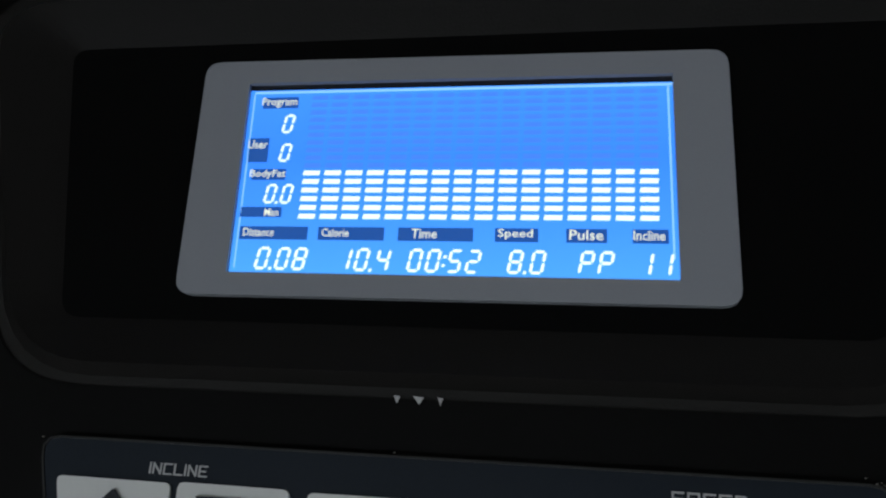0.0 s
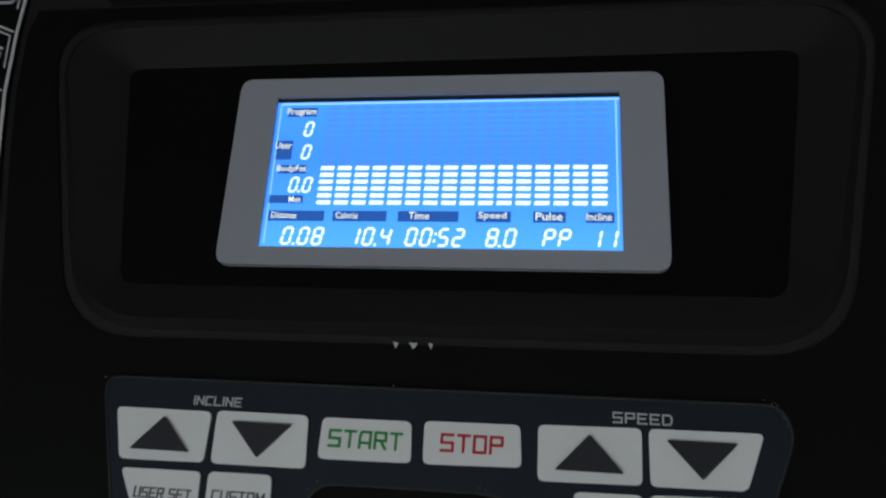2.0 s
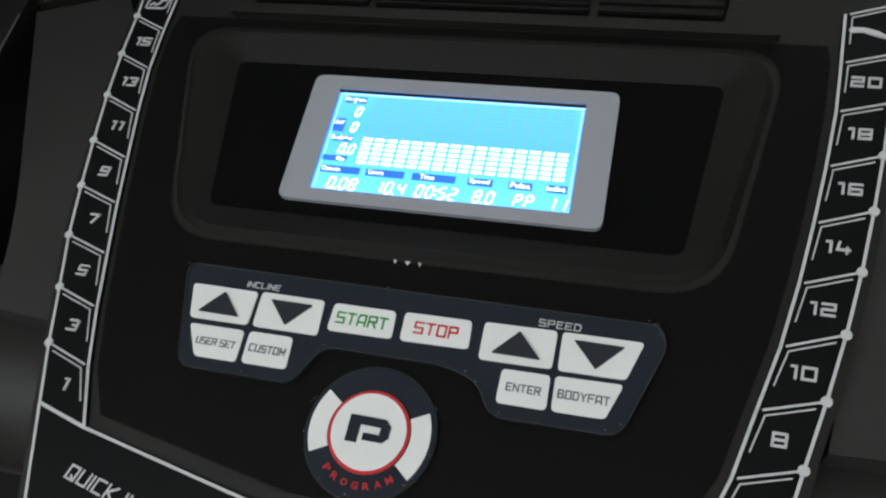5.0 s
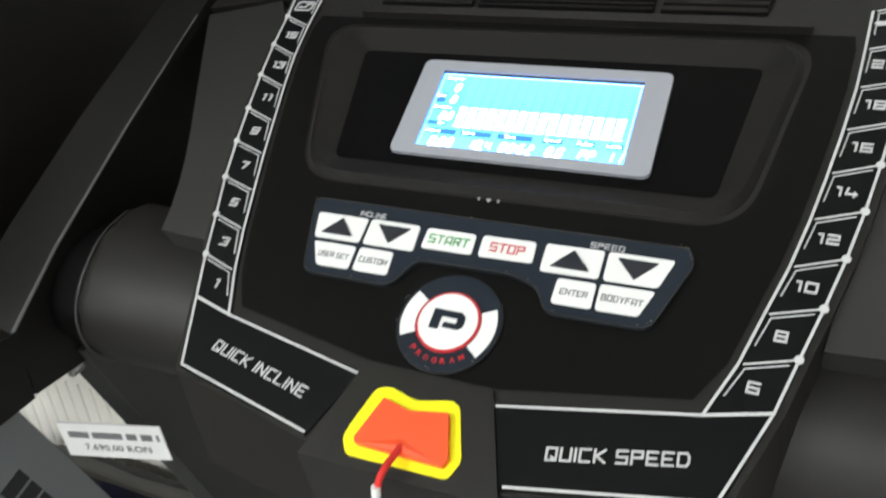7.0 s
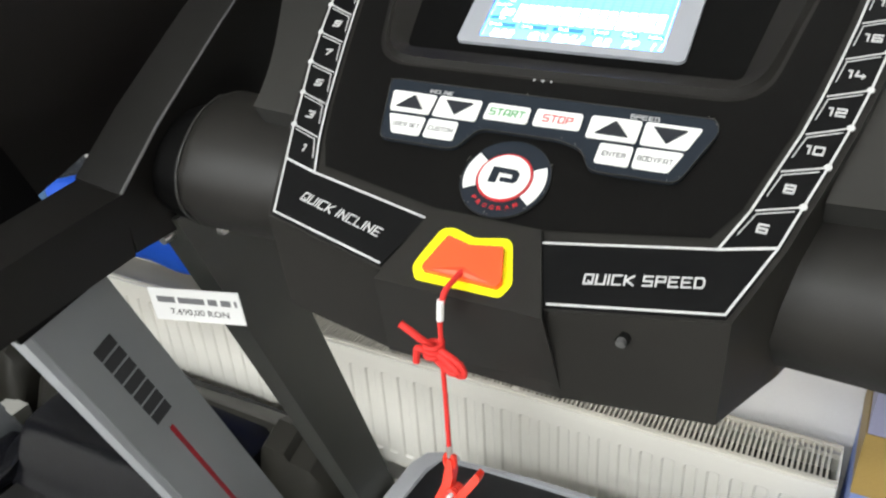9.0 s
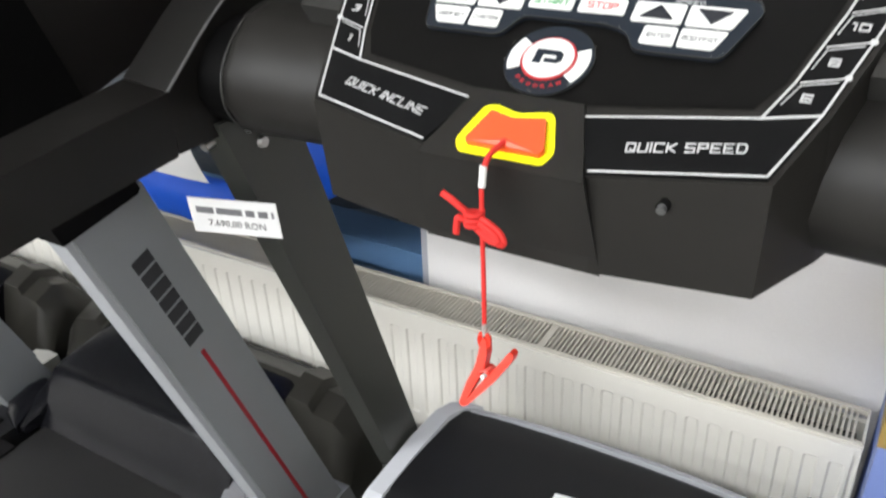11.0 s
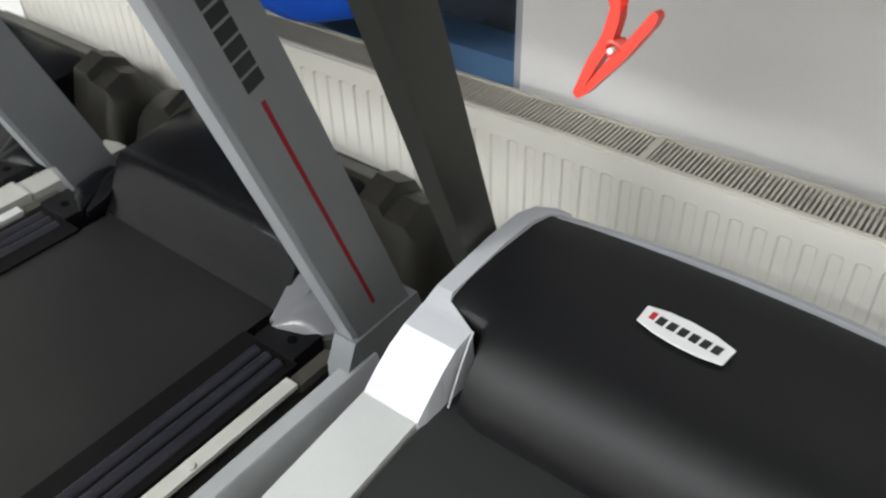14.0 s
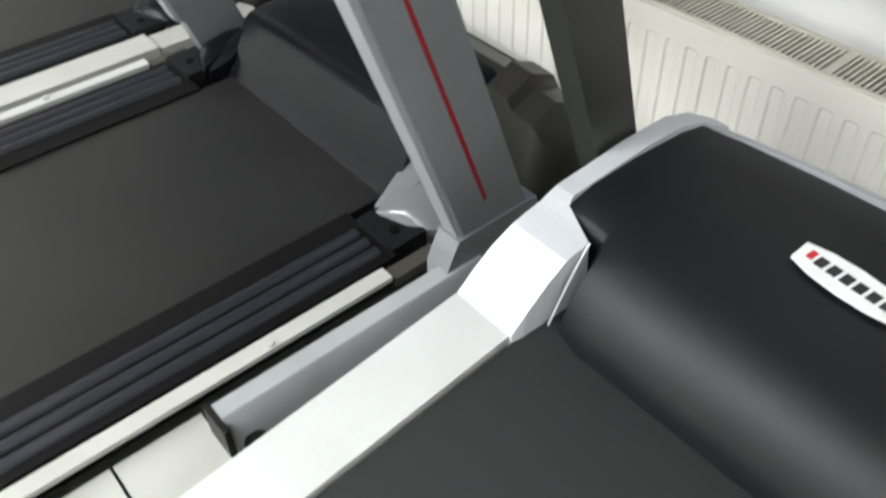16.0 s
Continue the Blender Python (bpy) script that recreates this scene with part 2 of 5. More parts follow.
def tube(points, radius, sides=10, closed=False):
    """A round bar along points."""
    bm = bmesh.new()
    pts = [Vector(p) for p in points]
    rings = []
    up = Vector((0.31, 0.17, 0.93)).normalized()
    for i, p in enumerate(pts):
        a = pts[i - 1] if (i or closed) else p
        b = pts[(i + 1) % len(pts)] if (i < len(pts) - 1 or closed) else p
        d = (b - a).normalized()
        s = d.cross(up)
        s = s.normalized() if s.length > 1e-3 else d.cross(Vector((1, 0, 0))).normalized()
        w = s.cross(d)
        r = radius[i] if isinstance(radius, (list, tuple)) else radius
        rings.append([bm.verts.new(p + r * (math.cos(2 * math.pi * k / sides) * s + math.sin(2 * math.pi * k / sides) * w)) for k in range(sides)])
    n = len(rings)
    for i in range(n if closed else n - 1):
        a, b = rings[i], rings[(i + 1) % n]
        for k in range(sides):
            bm.faces.new((a[k], a[(k + 1) % sides], b[(k + 1) % sides], b[k]))
    if not closed:
        bm.faces.new(rings[0][::-1])
        bm.faces.new(rings[-1])
    return bm


def curve_points(ps, steps=6):
    """A smooth line through the points."""
    ps = [Vector(p) for p in ps]
    out = []
    for i in range(len(ps) - 1):
        a, b, c, d = ps[max(i - 1, 0)], ps[i], ps[i + 1], ps[min(i + 2, len(ps) - 1)]
        for k in range(steps):
            t = k / steps
            out.append(0.5 * ((2 * b) + (c - a) * t + (2 * a - 5 * b + 4 * c - d) * t * t + (3 * b - a - 3 * c + d) * t ** 3))
    out.append(ps[-1])
    return out


def disc(r, h0, h1, m, sides=40, centre=(0, 0), bevel=0.0):
    return prism([(centre[0] + r * math.cos(2 * math.pi * k / sides), centre[1] + r * math.sin(2 * math.pi * k / sides)) for k in range(sides)], h0, h1, m, bevel, 1)


# strokes of wide square figures and letters: across and up in steps of their box
FIGURES = {"0": ("00 10 11 01 00",), "1": ("31 21 20",), "2": ("01 11 1m 0m 00 10",), "3": ("01 11 10 00", "2m 1m"), "4": ("31 0q 1q", "4m 40"), "5": ("11 01 0m 1m 10 00",),
           "6": ("11 01 00 10 1m 0m",), "7": ("01 11 20",), "8": ("00 10 11 01 00", "0m 1m"), "9": ("00 10 11 01 0m 1m",),
           "A": ("00 0p 31 11 10", "0q 1q"), "B": ("00 10 1q 4m 1p 41 01 00", "0m 4m"), "C": ("11 01 00 10",), "D": ("00 40 1q 1p 41 01 00",), "E": ("11 01 00 10", "0m 4m"), "F": ("11 01 00", "0m 4m"), "G": ("11 01 00 10 1m 2m",),
           "I": ("00 01",), "K": ("00 01", "11 3m 10"), "L": ("01 00 10",), "M": ("00 01 2q 11 10",), "N": ("00 01 10 11",), "O": ("00 10 11 01 00",), "P": ("00 01 11 1m 0m",), "Q": ("00 10 11 01 00", "2q 10"),
           "R": ("00 01 11 1m 0m", "2m 10"), "S": ("11 01 0m 1m 10 00",), "T": ("01 11", "21 20"), "U": ("01 00 10 11",), "Y": ("01 2m 11", "2m 20")}
STEP = {"0": 0.0, "1": 1.0, "2": 0.5, "3": 0.15, "4": 0.80, "m": 0.5, "q": 0.3, "p": 0.72}


def strokes(bm, lines, pen, h0, h1, m):
    for pts in lines:
        for p, q in zip(pts, pts[1:]):
            p, q = Vector(p), Vector(q)
            d = (q - p).normalized() * pen * 0.5
            n = Vector((-d.y, d.x))
            add_prism(bm, [tuple(v) for v in (p - d * 0.6 - n, q + d * 0.6 - n, q + d - n * 0.5, q + d + n * 0.5, q + d * 0.6 + n, p - d * 0.6 + n, p - d + n * 0.5, p - d - n * 0.5)], h0, h1, m)


def square_lettering(words, centre, size, m, mat, parent, height, slant, turn, name):
    """Words in wide square letters, as printed on the keys."""
    narrow = {"I": 0.0, "1": 0.5, " ": 0.25, "M": 1.15}
    units = [narrow[ch] if ch in narrow else 1.0 for ch in words]
    pen = size[1] * (0.15 if len(words) < 12 else 0.14)
    gap = 0.46
    unit = (size[0] - pen) / (sum(units) + gap * (len(words) - 1))
    x, c, s = -size[0] / 2 + pen / 2, math.cos(radians(turn)), math.sin(radians(turn))
    bm = bmesh.new()
    for ch, w in zip(words, units):
        lines = []
        for stroke in FIGURES[ch] if ch != " " else ():
            line = []
            for p in stroke.split():
                yy = (STEP[p[1]] - 0.5) * (size[1] - pen)
                xx = x + STEP[p[0]] * unit * (w if ch == "M" else 1.0) + slant * yy
                line.append((centre[0] + c * xx - s * yy, centre[1] + s * xx + c * yy))
            lines.append(line)
        strokes(bm, lines, pen, height - 0.0002, height, m)
        x += (w + gap) * unit
    return part(name, bm, mat, parent)


def lettering(words, centre, size, m, mat, parent, height=0.0002, slant=0.0, bold=0.0, turn=0.0, name="lettering"):
    """Words in the built-in font, fitted into size (width, height) round centre in the frame m."""
    if len(words) > 1 and all(ch == " " or ch in FIGURES for ch in words):
        return square_lettering(words, centre, size, m, mat, parent, height, slant, turn, name)
    data = bpy.data.curves.new("words", "FONT")
    data.body, data.offset, data.resolution_u = words, bold, 2
    tmp = bpy.data.objects.new("words", data)
    scene.collection.objects.link(tmp)
    me = bpy.data.meshes.new_from_object(tmp.evaluated_get(bpy.context.evaluated_depsgraph_get()))
    bpy.data.objects.remove(tmp)
    bm = bmesh.new()
    bm.from_mesh(me)
    bpy.data.meshes.remove(me)
    xs, ys = [v.co.x for v in bm.verts], [v.co.y for v in bm.verts]
    w, h = max(xs) - min(xs), max(ys) - min(ys)
    cx, cy = (max(xs) + min(xs)) / 2, (max(ys) + min(ys)) / 2
    c, s = math.cos(radians(turn)), math.sin(radians(turn))
    for v in bm.verts:
        y = (v.co.y - cy) / h * size[1]
        x = (v.co.x - cx) / w * size[0] + slant * y
        v.co = m @ Vector((centre[0] + c * x - s * y, centre[1] + s * x + c * y, height))
    return part(name, bm, mat, parent)


def loft(sections, cap=True):
    """Closed sections of the same count joined into a skin."""
    bm = bmesh.new()
    rings = [[bm.verts.new(p) for p in s] for s in sections]
    n = len(rings[0])
    for a, b in zip(rings, rings[1:]):
        for k in range(n):
            bm.faces.new((a[k], a[(k + 1) % n], b[(k + 1) % n], b[k]))
    if cap:
        bm.faces.new(rings[0][::-1])
        bm.faces.new(rings[-1])
    return bm


# frame across the side view: outline (y, z), thickness along x
SIDE = Matrix(((0, 0, 1, 0), (1, 0, 0, 0), (0, 1, 0, 0), (0, 0, 0, 1)))
FLAT = Matrix.Identity(4)
C30, S30 = math.cos(radians(30)), math.sin(radians(30))
# the sloping console face: a across, b up the slope, height out of it
PANEL = Matrix(((1, 0, 0, 0), (0, C30, -S30, 0), (0, S30, C30, 1.1), (0, 0, 0, 1)))


def on_panel(a, b, h=0.0):
    return PANEL @ Vector((a, b, h))


# ---- the room ----
WALL_Y = 0.645
setting("floor", box((-4.5, -4.5, -0.2), (3.5, WALL_Y + 0.2, -0.004)), FLOOR, "pale tiled shop floor under the treadmills", "floor")
bm = bmesh.new()
add_box(bm, (-0.516, WALL_Y, -0.2), (3.5, WALL_Y + 0.2, 2.9))
add_box(bm, (-4.5, WALL_Y, -0.2), (-0.516, WALL_Y + 0.2, 0.30))
add_box(bm, (-4.5, WALL_Y, 2.3), (-0.516, WALL_Y + 0.2, 2.9))
setting("wall_north", bm, WALL, "white painted wall with a window opening behind the radiator", "wall")
setting("wall_south", box((-4.5, -4.7, -0.2), (3.5, -4.5, 2.9)), WALL, "plain white painted wall", "wall")
setting("wall_west", box((-4.7, -4.5, -0.2), (-4.5, WALL_Y + 0.2, 2.9)), WALL, "plain white painted wall", "wall")
setting("wall_east", box((3.5, -4.5, -0.2), (3.7, WALL_Y + 0.2, 2.9)), WALL, "plain white painted wall", "wall")
setting("ceiling", box((-4.7, -4.7, 2.9), (3.7, WALL_Y + 0.2, 3.05)), CEILING, "plain white ceiling", "ceiling")
setting("backdrop", box((-5.5, 1.6, -0.3), (0.2, 1.65, 3.2)), OUTSIDE, "dark blue-grey distance outside the window", "backdrop")
setting("ledge", box((-4.5, WALL_Y + 0.095, 0.302), (-0.5170, WALL_Y + 0.195, 0.415), 0.004), LEDGE, "blue-grey ledge outside the window", "ledge")
# added bars behind the glass imitate pale patches reflected in it
patch_bars = bmesh.new()
for lo, hi in (((-1.35, 0.93, 0.30), (-0.80, 0.97, 0.345)), ((-1.30, 0.95, 0.20), (-0.86, 0.99, 0.232)), ((-0.665, 0.90, 0.10), (-0.640, 0.93, 0.62))):
    add_box(patch_bars, lo, hi)
bmesh.ops.rotate(patch_bars, verts=patch_bars.verts, cent=(-0.9, 0.95, 0.34), matrix=Matrix.Rotation(radians(-11), 3, "Y"))
edge_bevel(patch_bars, 0.006, 1)
setting("reflection_bars", patch_bars, OUT_PATCH, "grey-blue bars added for pale patches reflected in the window", "rail")
win = tagged(new("window_1"), "dark shop window with a slim frame above the radiator", "window", "", "structure")
win.location = (-0.6, WALL_Y + 0.1, 0.4)
part("window_frame", box((-0.531, WALL_Y + 0.004, 0.302), (-0.5165, WALL_Y + 0.092, 2.298), 0.002), FRAME_GREY, win, "slim grey window frame", smooth=True)
part("window_frame", box((-4.4, WALL_Y + 0.05, 0.302), (-0.5315, WALL_Y + 0.092, 0.34)), DARK_POST, win, "slim dark window frame")
pane = part("pane", box((-4.4, WALL_Y + 0.08, 0.342), (-0.5318, WALL_Y + 0.086, 2.29)), GLASS, win)
pane.visible_shadow = False

# ---- radiator ----
RAD0, RAD1, RAD_TOP, RAD_BOT, RAD_Y = -1.95, 0.250, 0.445, 0.195, 0.522
radiator = thing("radiator", (-0.85, 0.57, 0.0), "white enamelled panel radiator with a slotted top grille against the wall", "radiator")
bm = bmesh.new()
add_box(bm, (RAD0, RAD_Y + 0.0056, RAD_BOT), (RAD1, RAD_Y + 0.012, RAD_TOP))
edge_bevel(bm, 0.002, 2)
front_panel = part("front_panel", bm, RADIATOR, radiator, "ribbed white front panel", smooth=True)
part("back_panel", box((RAD0, RAD_Y + 0.075, RAD_BOT), (RAD1, RAD_Y + 0.085, RAD_TOP - 0.012), 0.003), RADIATOR, radiator)
# one plain dark box fills the space between the panels
part("convector_core", box((RAD0 + 0.01, RAD_Y + 0.02, RAD_BOT + 0.01), (RAD1 - 0.01, RAD_Y + 0.07, RAD_TOP - 0.03)), DARK_IN, radiator, "dark box inside the radiator")
for x in (RAD0 - 0.001, RAD1 - 0.002):
    part("end_cover", box((x, RAD_Y + 0.002, RAD_BOT + 0.002), (x + 0.003, RAD_Y + 0.088, RAD_TOP + 0.001)), RADIATOR, radiator)
for y in (RAD_Y + 0.006, RAD_Y + 0.082):
    part("grille_rail", box((RAD0, y, RAD_TOP - 0.004), (RAD1, y + 0.007, RAD_TOP + 0.004), 0.0015), GRILLE, radiator)
for x in (-0.236, -1.2):
    part("grille_joint", box((x, RAD_Y + 0.012, RAD_TOP - 0.002), (x + 0.012, RAD_Y + 0.083, RAD_TOP + 0.003), 0.001), GRILLE, radiator)
slat_bm = bmesh.new()
add_box(slat_bm, (0, RAD_Y + 0.013, RAD_TOP - 0.008), (0.0034, RAD_Y + 0.082, RAD_TOP + 0.001))
first = part("slat", slat_bm, GRILLE, radiator)
first.location.x = RAD0 + 0.01
x = RAD0 + 0.0176
while x < RAD1 - 0.01:
    o = first.copy()
    scene.collection.objects.link(o)
    o.location.x = x
    x += 0.0076
# pressed channels, one every third of a decimetre
FRONT = Matrix(((1, 0, 0, 0), (0, 0, -1, RAD_Y), (0, 1, 0, 0), (0, 0, 0, 1)))
cell = bmesh.new()
mouth = rounded([(-0.0105, 0.222), (0.0105, 0.222), (0.0105, 0.411), (-0.0105, 0.411)], 0.007, 3)
bed = rounded([(-0.0072, 0.2255), (0.0072, 0.2255), (0.0072, 0.4075), (-0.0072, 0.4075)], 0.004, 3)
rim = [cell.verts.new(FRONT @ Vector((a, b, 0))) for a, b in ((-0.01665, RAD_BOT), (0.01665, RAD_BOT), (0.01665, RAD_TOP - 0.004), (-0.01665, RAD_TOP - 0.004))]
lip, deep = ring_of(mouth, bed, 0.0, -0.0030, FRONT, cell)
cell.faces.new(deep)
es = [cell.edges.new((rim[i], rim[(i + 1) % 4])) for i in range(4)]
es += [cell.edges.get((lip[i], lip[(i + 1) % len(lip)])) for i in range(len(lip))]
bmesh.ops.triangle_fill(cell, use_beauty=True, edges=es)
first = part("pressed_section", cell, RADIATOR, front_panel)
first.location.x = -0.192 + 0.0167 - 0.0333 * 52
for k in range(1, 65):
    o = first.copy()
    scene.collection.objects.link(o)
    o.location.x = -0.192 + 0.0167 + 0.0333 * (k - 52)
part("top_edge", box((RAD0, RAD_Y - 0.0012, RAD_TOP - 0.012), (RAD1, RAD_Y + 0.008, RAD_TOP + 0.001), 0.004), RADIATOR, radiator, smooth=True)
radiator.rotation_euler = (0, radians(-0.75), 0)
radiator.location.z = -0.010
scuff = thing("scuff_mark", (0.197, 0.5215, 0.33), "small black scuff stuck on the radiator front", "mark")
part("chip", prism(rounded([(0.190, 0.318), (0.197, 0.322), (0.203, 0.336), (0.198, 0.338), (0.193, 0.327)], 0.002), 0.0003, 0.0012, FRONT), INK, scuff)

# ---- treadmill with the lit console ----
tread = thing("treadmill", (0, -0.5, 0.0), "black and silver treadmill with lit blue display and raised deck", "treadmill")

# face plate with a sunk window for the display
INNER = {-1: [(-0.0235, 0.1320), (0.0039, 0.1430), (0.0328, 0.1520), (0.0613, 0.1595), (0.0903, 0.1670), (0.1177, 0.1733), (0.1482, 0.1803), (0.1781, 0.1860), (0.2071, 0.1888), (0.2378, 0.1900)],
         1: [(-0.0215, 0.1326), (0.0063, 0.1432), (0.0343, 0.1504), (0.0620, 0.1577), (0.0910, 0.1634), (0.1204, 0.1680), (0.1498, 0.1720), (0.1800, 0.1753), (0.2083, 0.1768), (0.2380, 0.1780)]}
OUTER = {-1: [(-0.0166, 0.1597), (0.0119, 0.1693), (0.0406, 0.1777), (0.0692, 0.1865), (0.0986, 0.1934), (0.1272, 0.1993), (0.1579, 0.2049), (0.1874, 0.2089), (0.2163, 0.2112), (0.2472, 0.2149)],
         1: [(-0.0137, 0.1617), (0.0142, 0.1684), (0.0423, 0.1754), (0.0711, 0.1818), (0.0998, 0.1871), (0.1293, 0.1914), (0.1580, 0.1950), (0.1870, 0.1980), (0.2160, 0.2005), (0.2470, 0.2030)]}
right_side = [(0.1495, -0.062)] + [(u + 0.0045, v) for v, u in OUTER[1]] + [(0.206, 0.272)]
left_side = [(0.1495, -0.062)] + [(u + 0.0045, v) for v, u in OUTER[-1]] + [(0.218, 0.272)]
face_outline = [(0.056, -0.080)] + right_side + [(-u, v) for u, v in reversed(left_side)] + [(-0.056, -0.080)]
rec_out = rounded([(-0.1310, 0.0800), (0.1310, 0.0825), (0.1520, 0.2120), (-0.1690, 0.2090)], 0.028, 6)
rec_mid = rounded([(-0.1275, 0.0835), (0.1275, 0.0860), (0.1480, 0.2090), (-0.1640, 0.2060)], 0.026, 6)
rec_in = rounded([(-0.1180, 0.0980), (0.1165, 0.0995), (0.1268, 0.1935), (-0.1345, 0.1905)], 0.006, 6)
bm = bmesh.new()
vo = [bm.verts.new(on_panel(*p)) for p in face_outline]
vi = [bm.verts.new(on_panel(*p)) for p in rec_out]
es = [bm.edges.new((vs[i], vs[(i + 1) % len(vs)])) for vs in (vo, vi) for i in range(len(vs))]
bmesh.ops.triangle_fill(bm, use_beauty=True, edges=es)
low = []
for v in vo:
    low.append(bm.verts.new((v.co.x * 0.99, v.co.y + 0.008 if v.co.y < 0 else v.co.y, 0.994)))
for i in range(len(vo)):
    j = (i + 1) % len(vo)
    bm.faces.new((vo[i], vo[j], low[j], low[i]))
bm.faces.new(low)
body = part("console_body", bm, PLASTIC, tread, "black plastic console housing")
bm = bmesh.new()
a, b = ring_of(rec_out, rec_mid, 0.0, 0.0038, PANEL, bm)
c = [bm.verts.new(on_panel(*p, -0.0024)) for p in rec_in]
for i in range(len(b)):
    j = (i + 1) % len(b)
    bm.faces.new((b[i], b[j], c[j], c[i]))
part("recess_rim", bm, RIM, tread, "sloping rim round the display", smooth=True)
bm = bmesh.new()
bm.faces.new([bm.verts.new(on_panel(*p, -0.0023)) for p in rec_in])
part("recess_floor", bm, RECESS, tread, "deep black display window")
for u, w in ((-0.0105, 0.0018), (-0.0045, 0.0030), (0.0015, 0.0016)):
    part("nick", prism([(u - w / 2, 0.0790), (u + w / 2, 0.0788), (u + w * 0.1, 0.0768)], 0.0008, 0.0011, PANEL), WHITE_INK, tread, "tiny pale nick in the black film")
film = [(0.036, -0.0310), (0.127, -0.0150)] + [(u - 0.0045, v) for v, u in INNER[1][1:-1]] + [(0.171, 0.219)]
film = film + [(-0.182, 0.219)] + [(-u + 0.0045, v) for v, u in reversed(INNER[-1][1:-1])] + [(-0.127, -0.0165), (-0.036, -0.0310)]
bm = bmesh.new()
vo = [bm.verts.new(on_panel(*p, 0.0008)) for p in film]
vi = [bm.verts.new(on_panel(*p, 0.0008)) for p in rounded([(-0.1335, 0.0770), (0.1335, 0.0795), (0.1550, 0.2150), (-0.1725, 0.2120)], 0.028, 6)]
es = [bm.edges.new((vs[i], vs[(i + 1) % len(vs)])) for vs in (vo, vi) for i in range(len(vs))]
bmesh.ops.triangle_fill(bm, use_beauty=True, edges=es)
part("face_film", bm, FACE, tread, "smooth black film round the keys")

# display
BZ = rounded([(-0.0808, 0.1056), (0.0803, 0.1068), (0.0785, 0.1836), (-0.0830, 0.1828)], 0.005, 4)
LCD = [(-0.0655, 0.1127), (0.0645, 0.1136), (0.0629, 0.1759), (-0.0673, 0.1749)]
bm = bmesh.new()
outer = [bm.verts.new(on_panel(*p, 0.0006)) for p in BZ]
inner = [bm.verts.new(on_panel(*p, 0.0006)) for p in LCD]
es = [bm.edges.new((vs[i], vs[(i + 1) % len(vs)])) for vs in (outer, inner) for i in range(len(vs))]
bmesh.ops.triangle_fill(bm, use_beauty=True, edges=es)
for vs, d in ((outer, -0.0028), (inner, -0.0016)):
    lows = [bm.verts.new(v.co + PANEL.to_3x3() @ Vector((0, 0, d))) for v in vs]
    for i in range(len(vs)):
        j = (i + 1) % len(vs)
        bm.faces.new((vs[i], vs[j], lows[j], lows[i]))
bezel = part("display_frame", bm, BEZEL, tread, "grey plastic frame round the display")
screen = part("lcd_screen", prism(LCD, -0.0015, -0.0012, PANEL), LCD_BACK, tread, "lit blue liquid-crystal display")
def lcd_at(s, t):
    """A place on the display: s to the right, t down, both 0 to 1."""
    top = Vector(LCD[3]).lerp(Vector(LCD[2]), s)
    low = Vector(LCD[0]).lerp(Vector(LCD[1]), s)
    return tuple(top.lerp(low, t))


# the dark top strip is the frame's shade on the screen, drawn as ink
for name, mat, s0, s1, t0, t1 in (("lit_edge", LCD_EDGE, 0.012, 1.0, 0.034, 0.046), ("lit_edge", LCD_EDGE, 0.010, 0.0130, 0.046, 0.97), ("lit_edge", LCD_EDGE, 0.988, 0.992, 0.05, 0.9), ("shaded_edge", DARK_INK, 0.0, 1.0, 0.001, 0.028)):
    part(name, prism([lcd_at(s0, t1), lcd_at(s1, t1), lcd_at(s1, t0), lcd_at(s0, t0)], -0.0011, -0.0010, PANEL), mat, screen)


bar = bmesh.new()
add_prism(bar, [(-0.0026, -0.00074), (0.0025, -0.00074), (0.0027, 0.00074), (-0.0024, 0.00074)], -0.0010, -0.0009, PANEL.to_3x3().to_4x4())
lit, ghost = None, None
for row in range(16):
    for col in range(16):
        s = 0.176 + 0.0512 * col - 0.0012 * (row - 8) * 0.3
        t = 0.075 + 0.0412 * row if row < 10 else 0.484 + 0.0450 * (row - 10)
        p = on_panel(*lcd_at(s, t))
        if row < 10:
            if ghost is None:
                ghost = part("dim_bar", bar.copy(), LCD_GHOST, screen)
                o = ghost
            else:
                o = ghost.copy()
                scene.collection.objects.link(o)
        elif lit is None:
            lit = part("lit_bar", bar, LCD_ON, screen)
            o = lit
        else:
            o = lit.copy()
            scene.collection.objects.link(o)
        o.location = p

SEGMENTS = {"0": "abcdef", "1": "bc", "2": "abged", "3": "abgcd", "4": "fgbc", "5": "afgcd", "8": "abcdefg", "9": "abcdfg", "P": "abefg"}


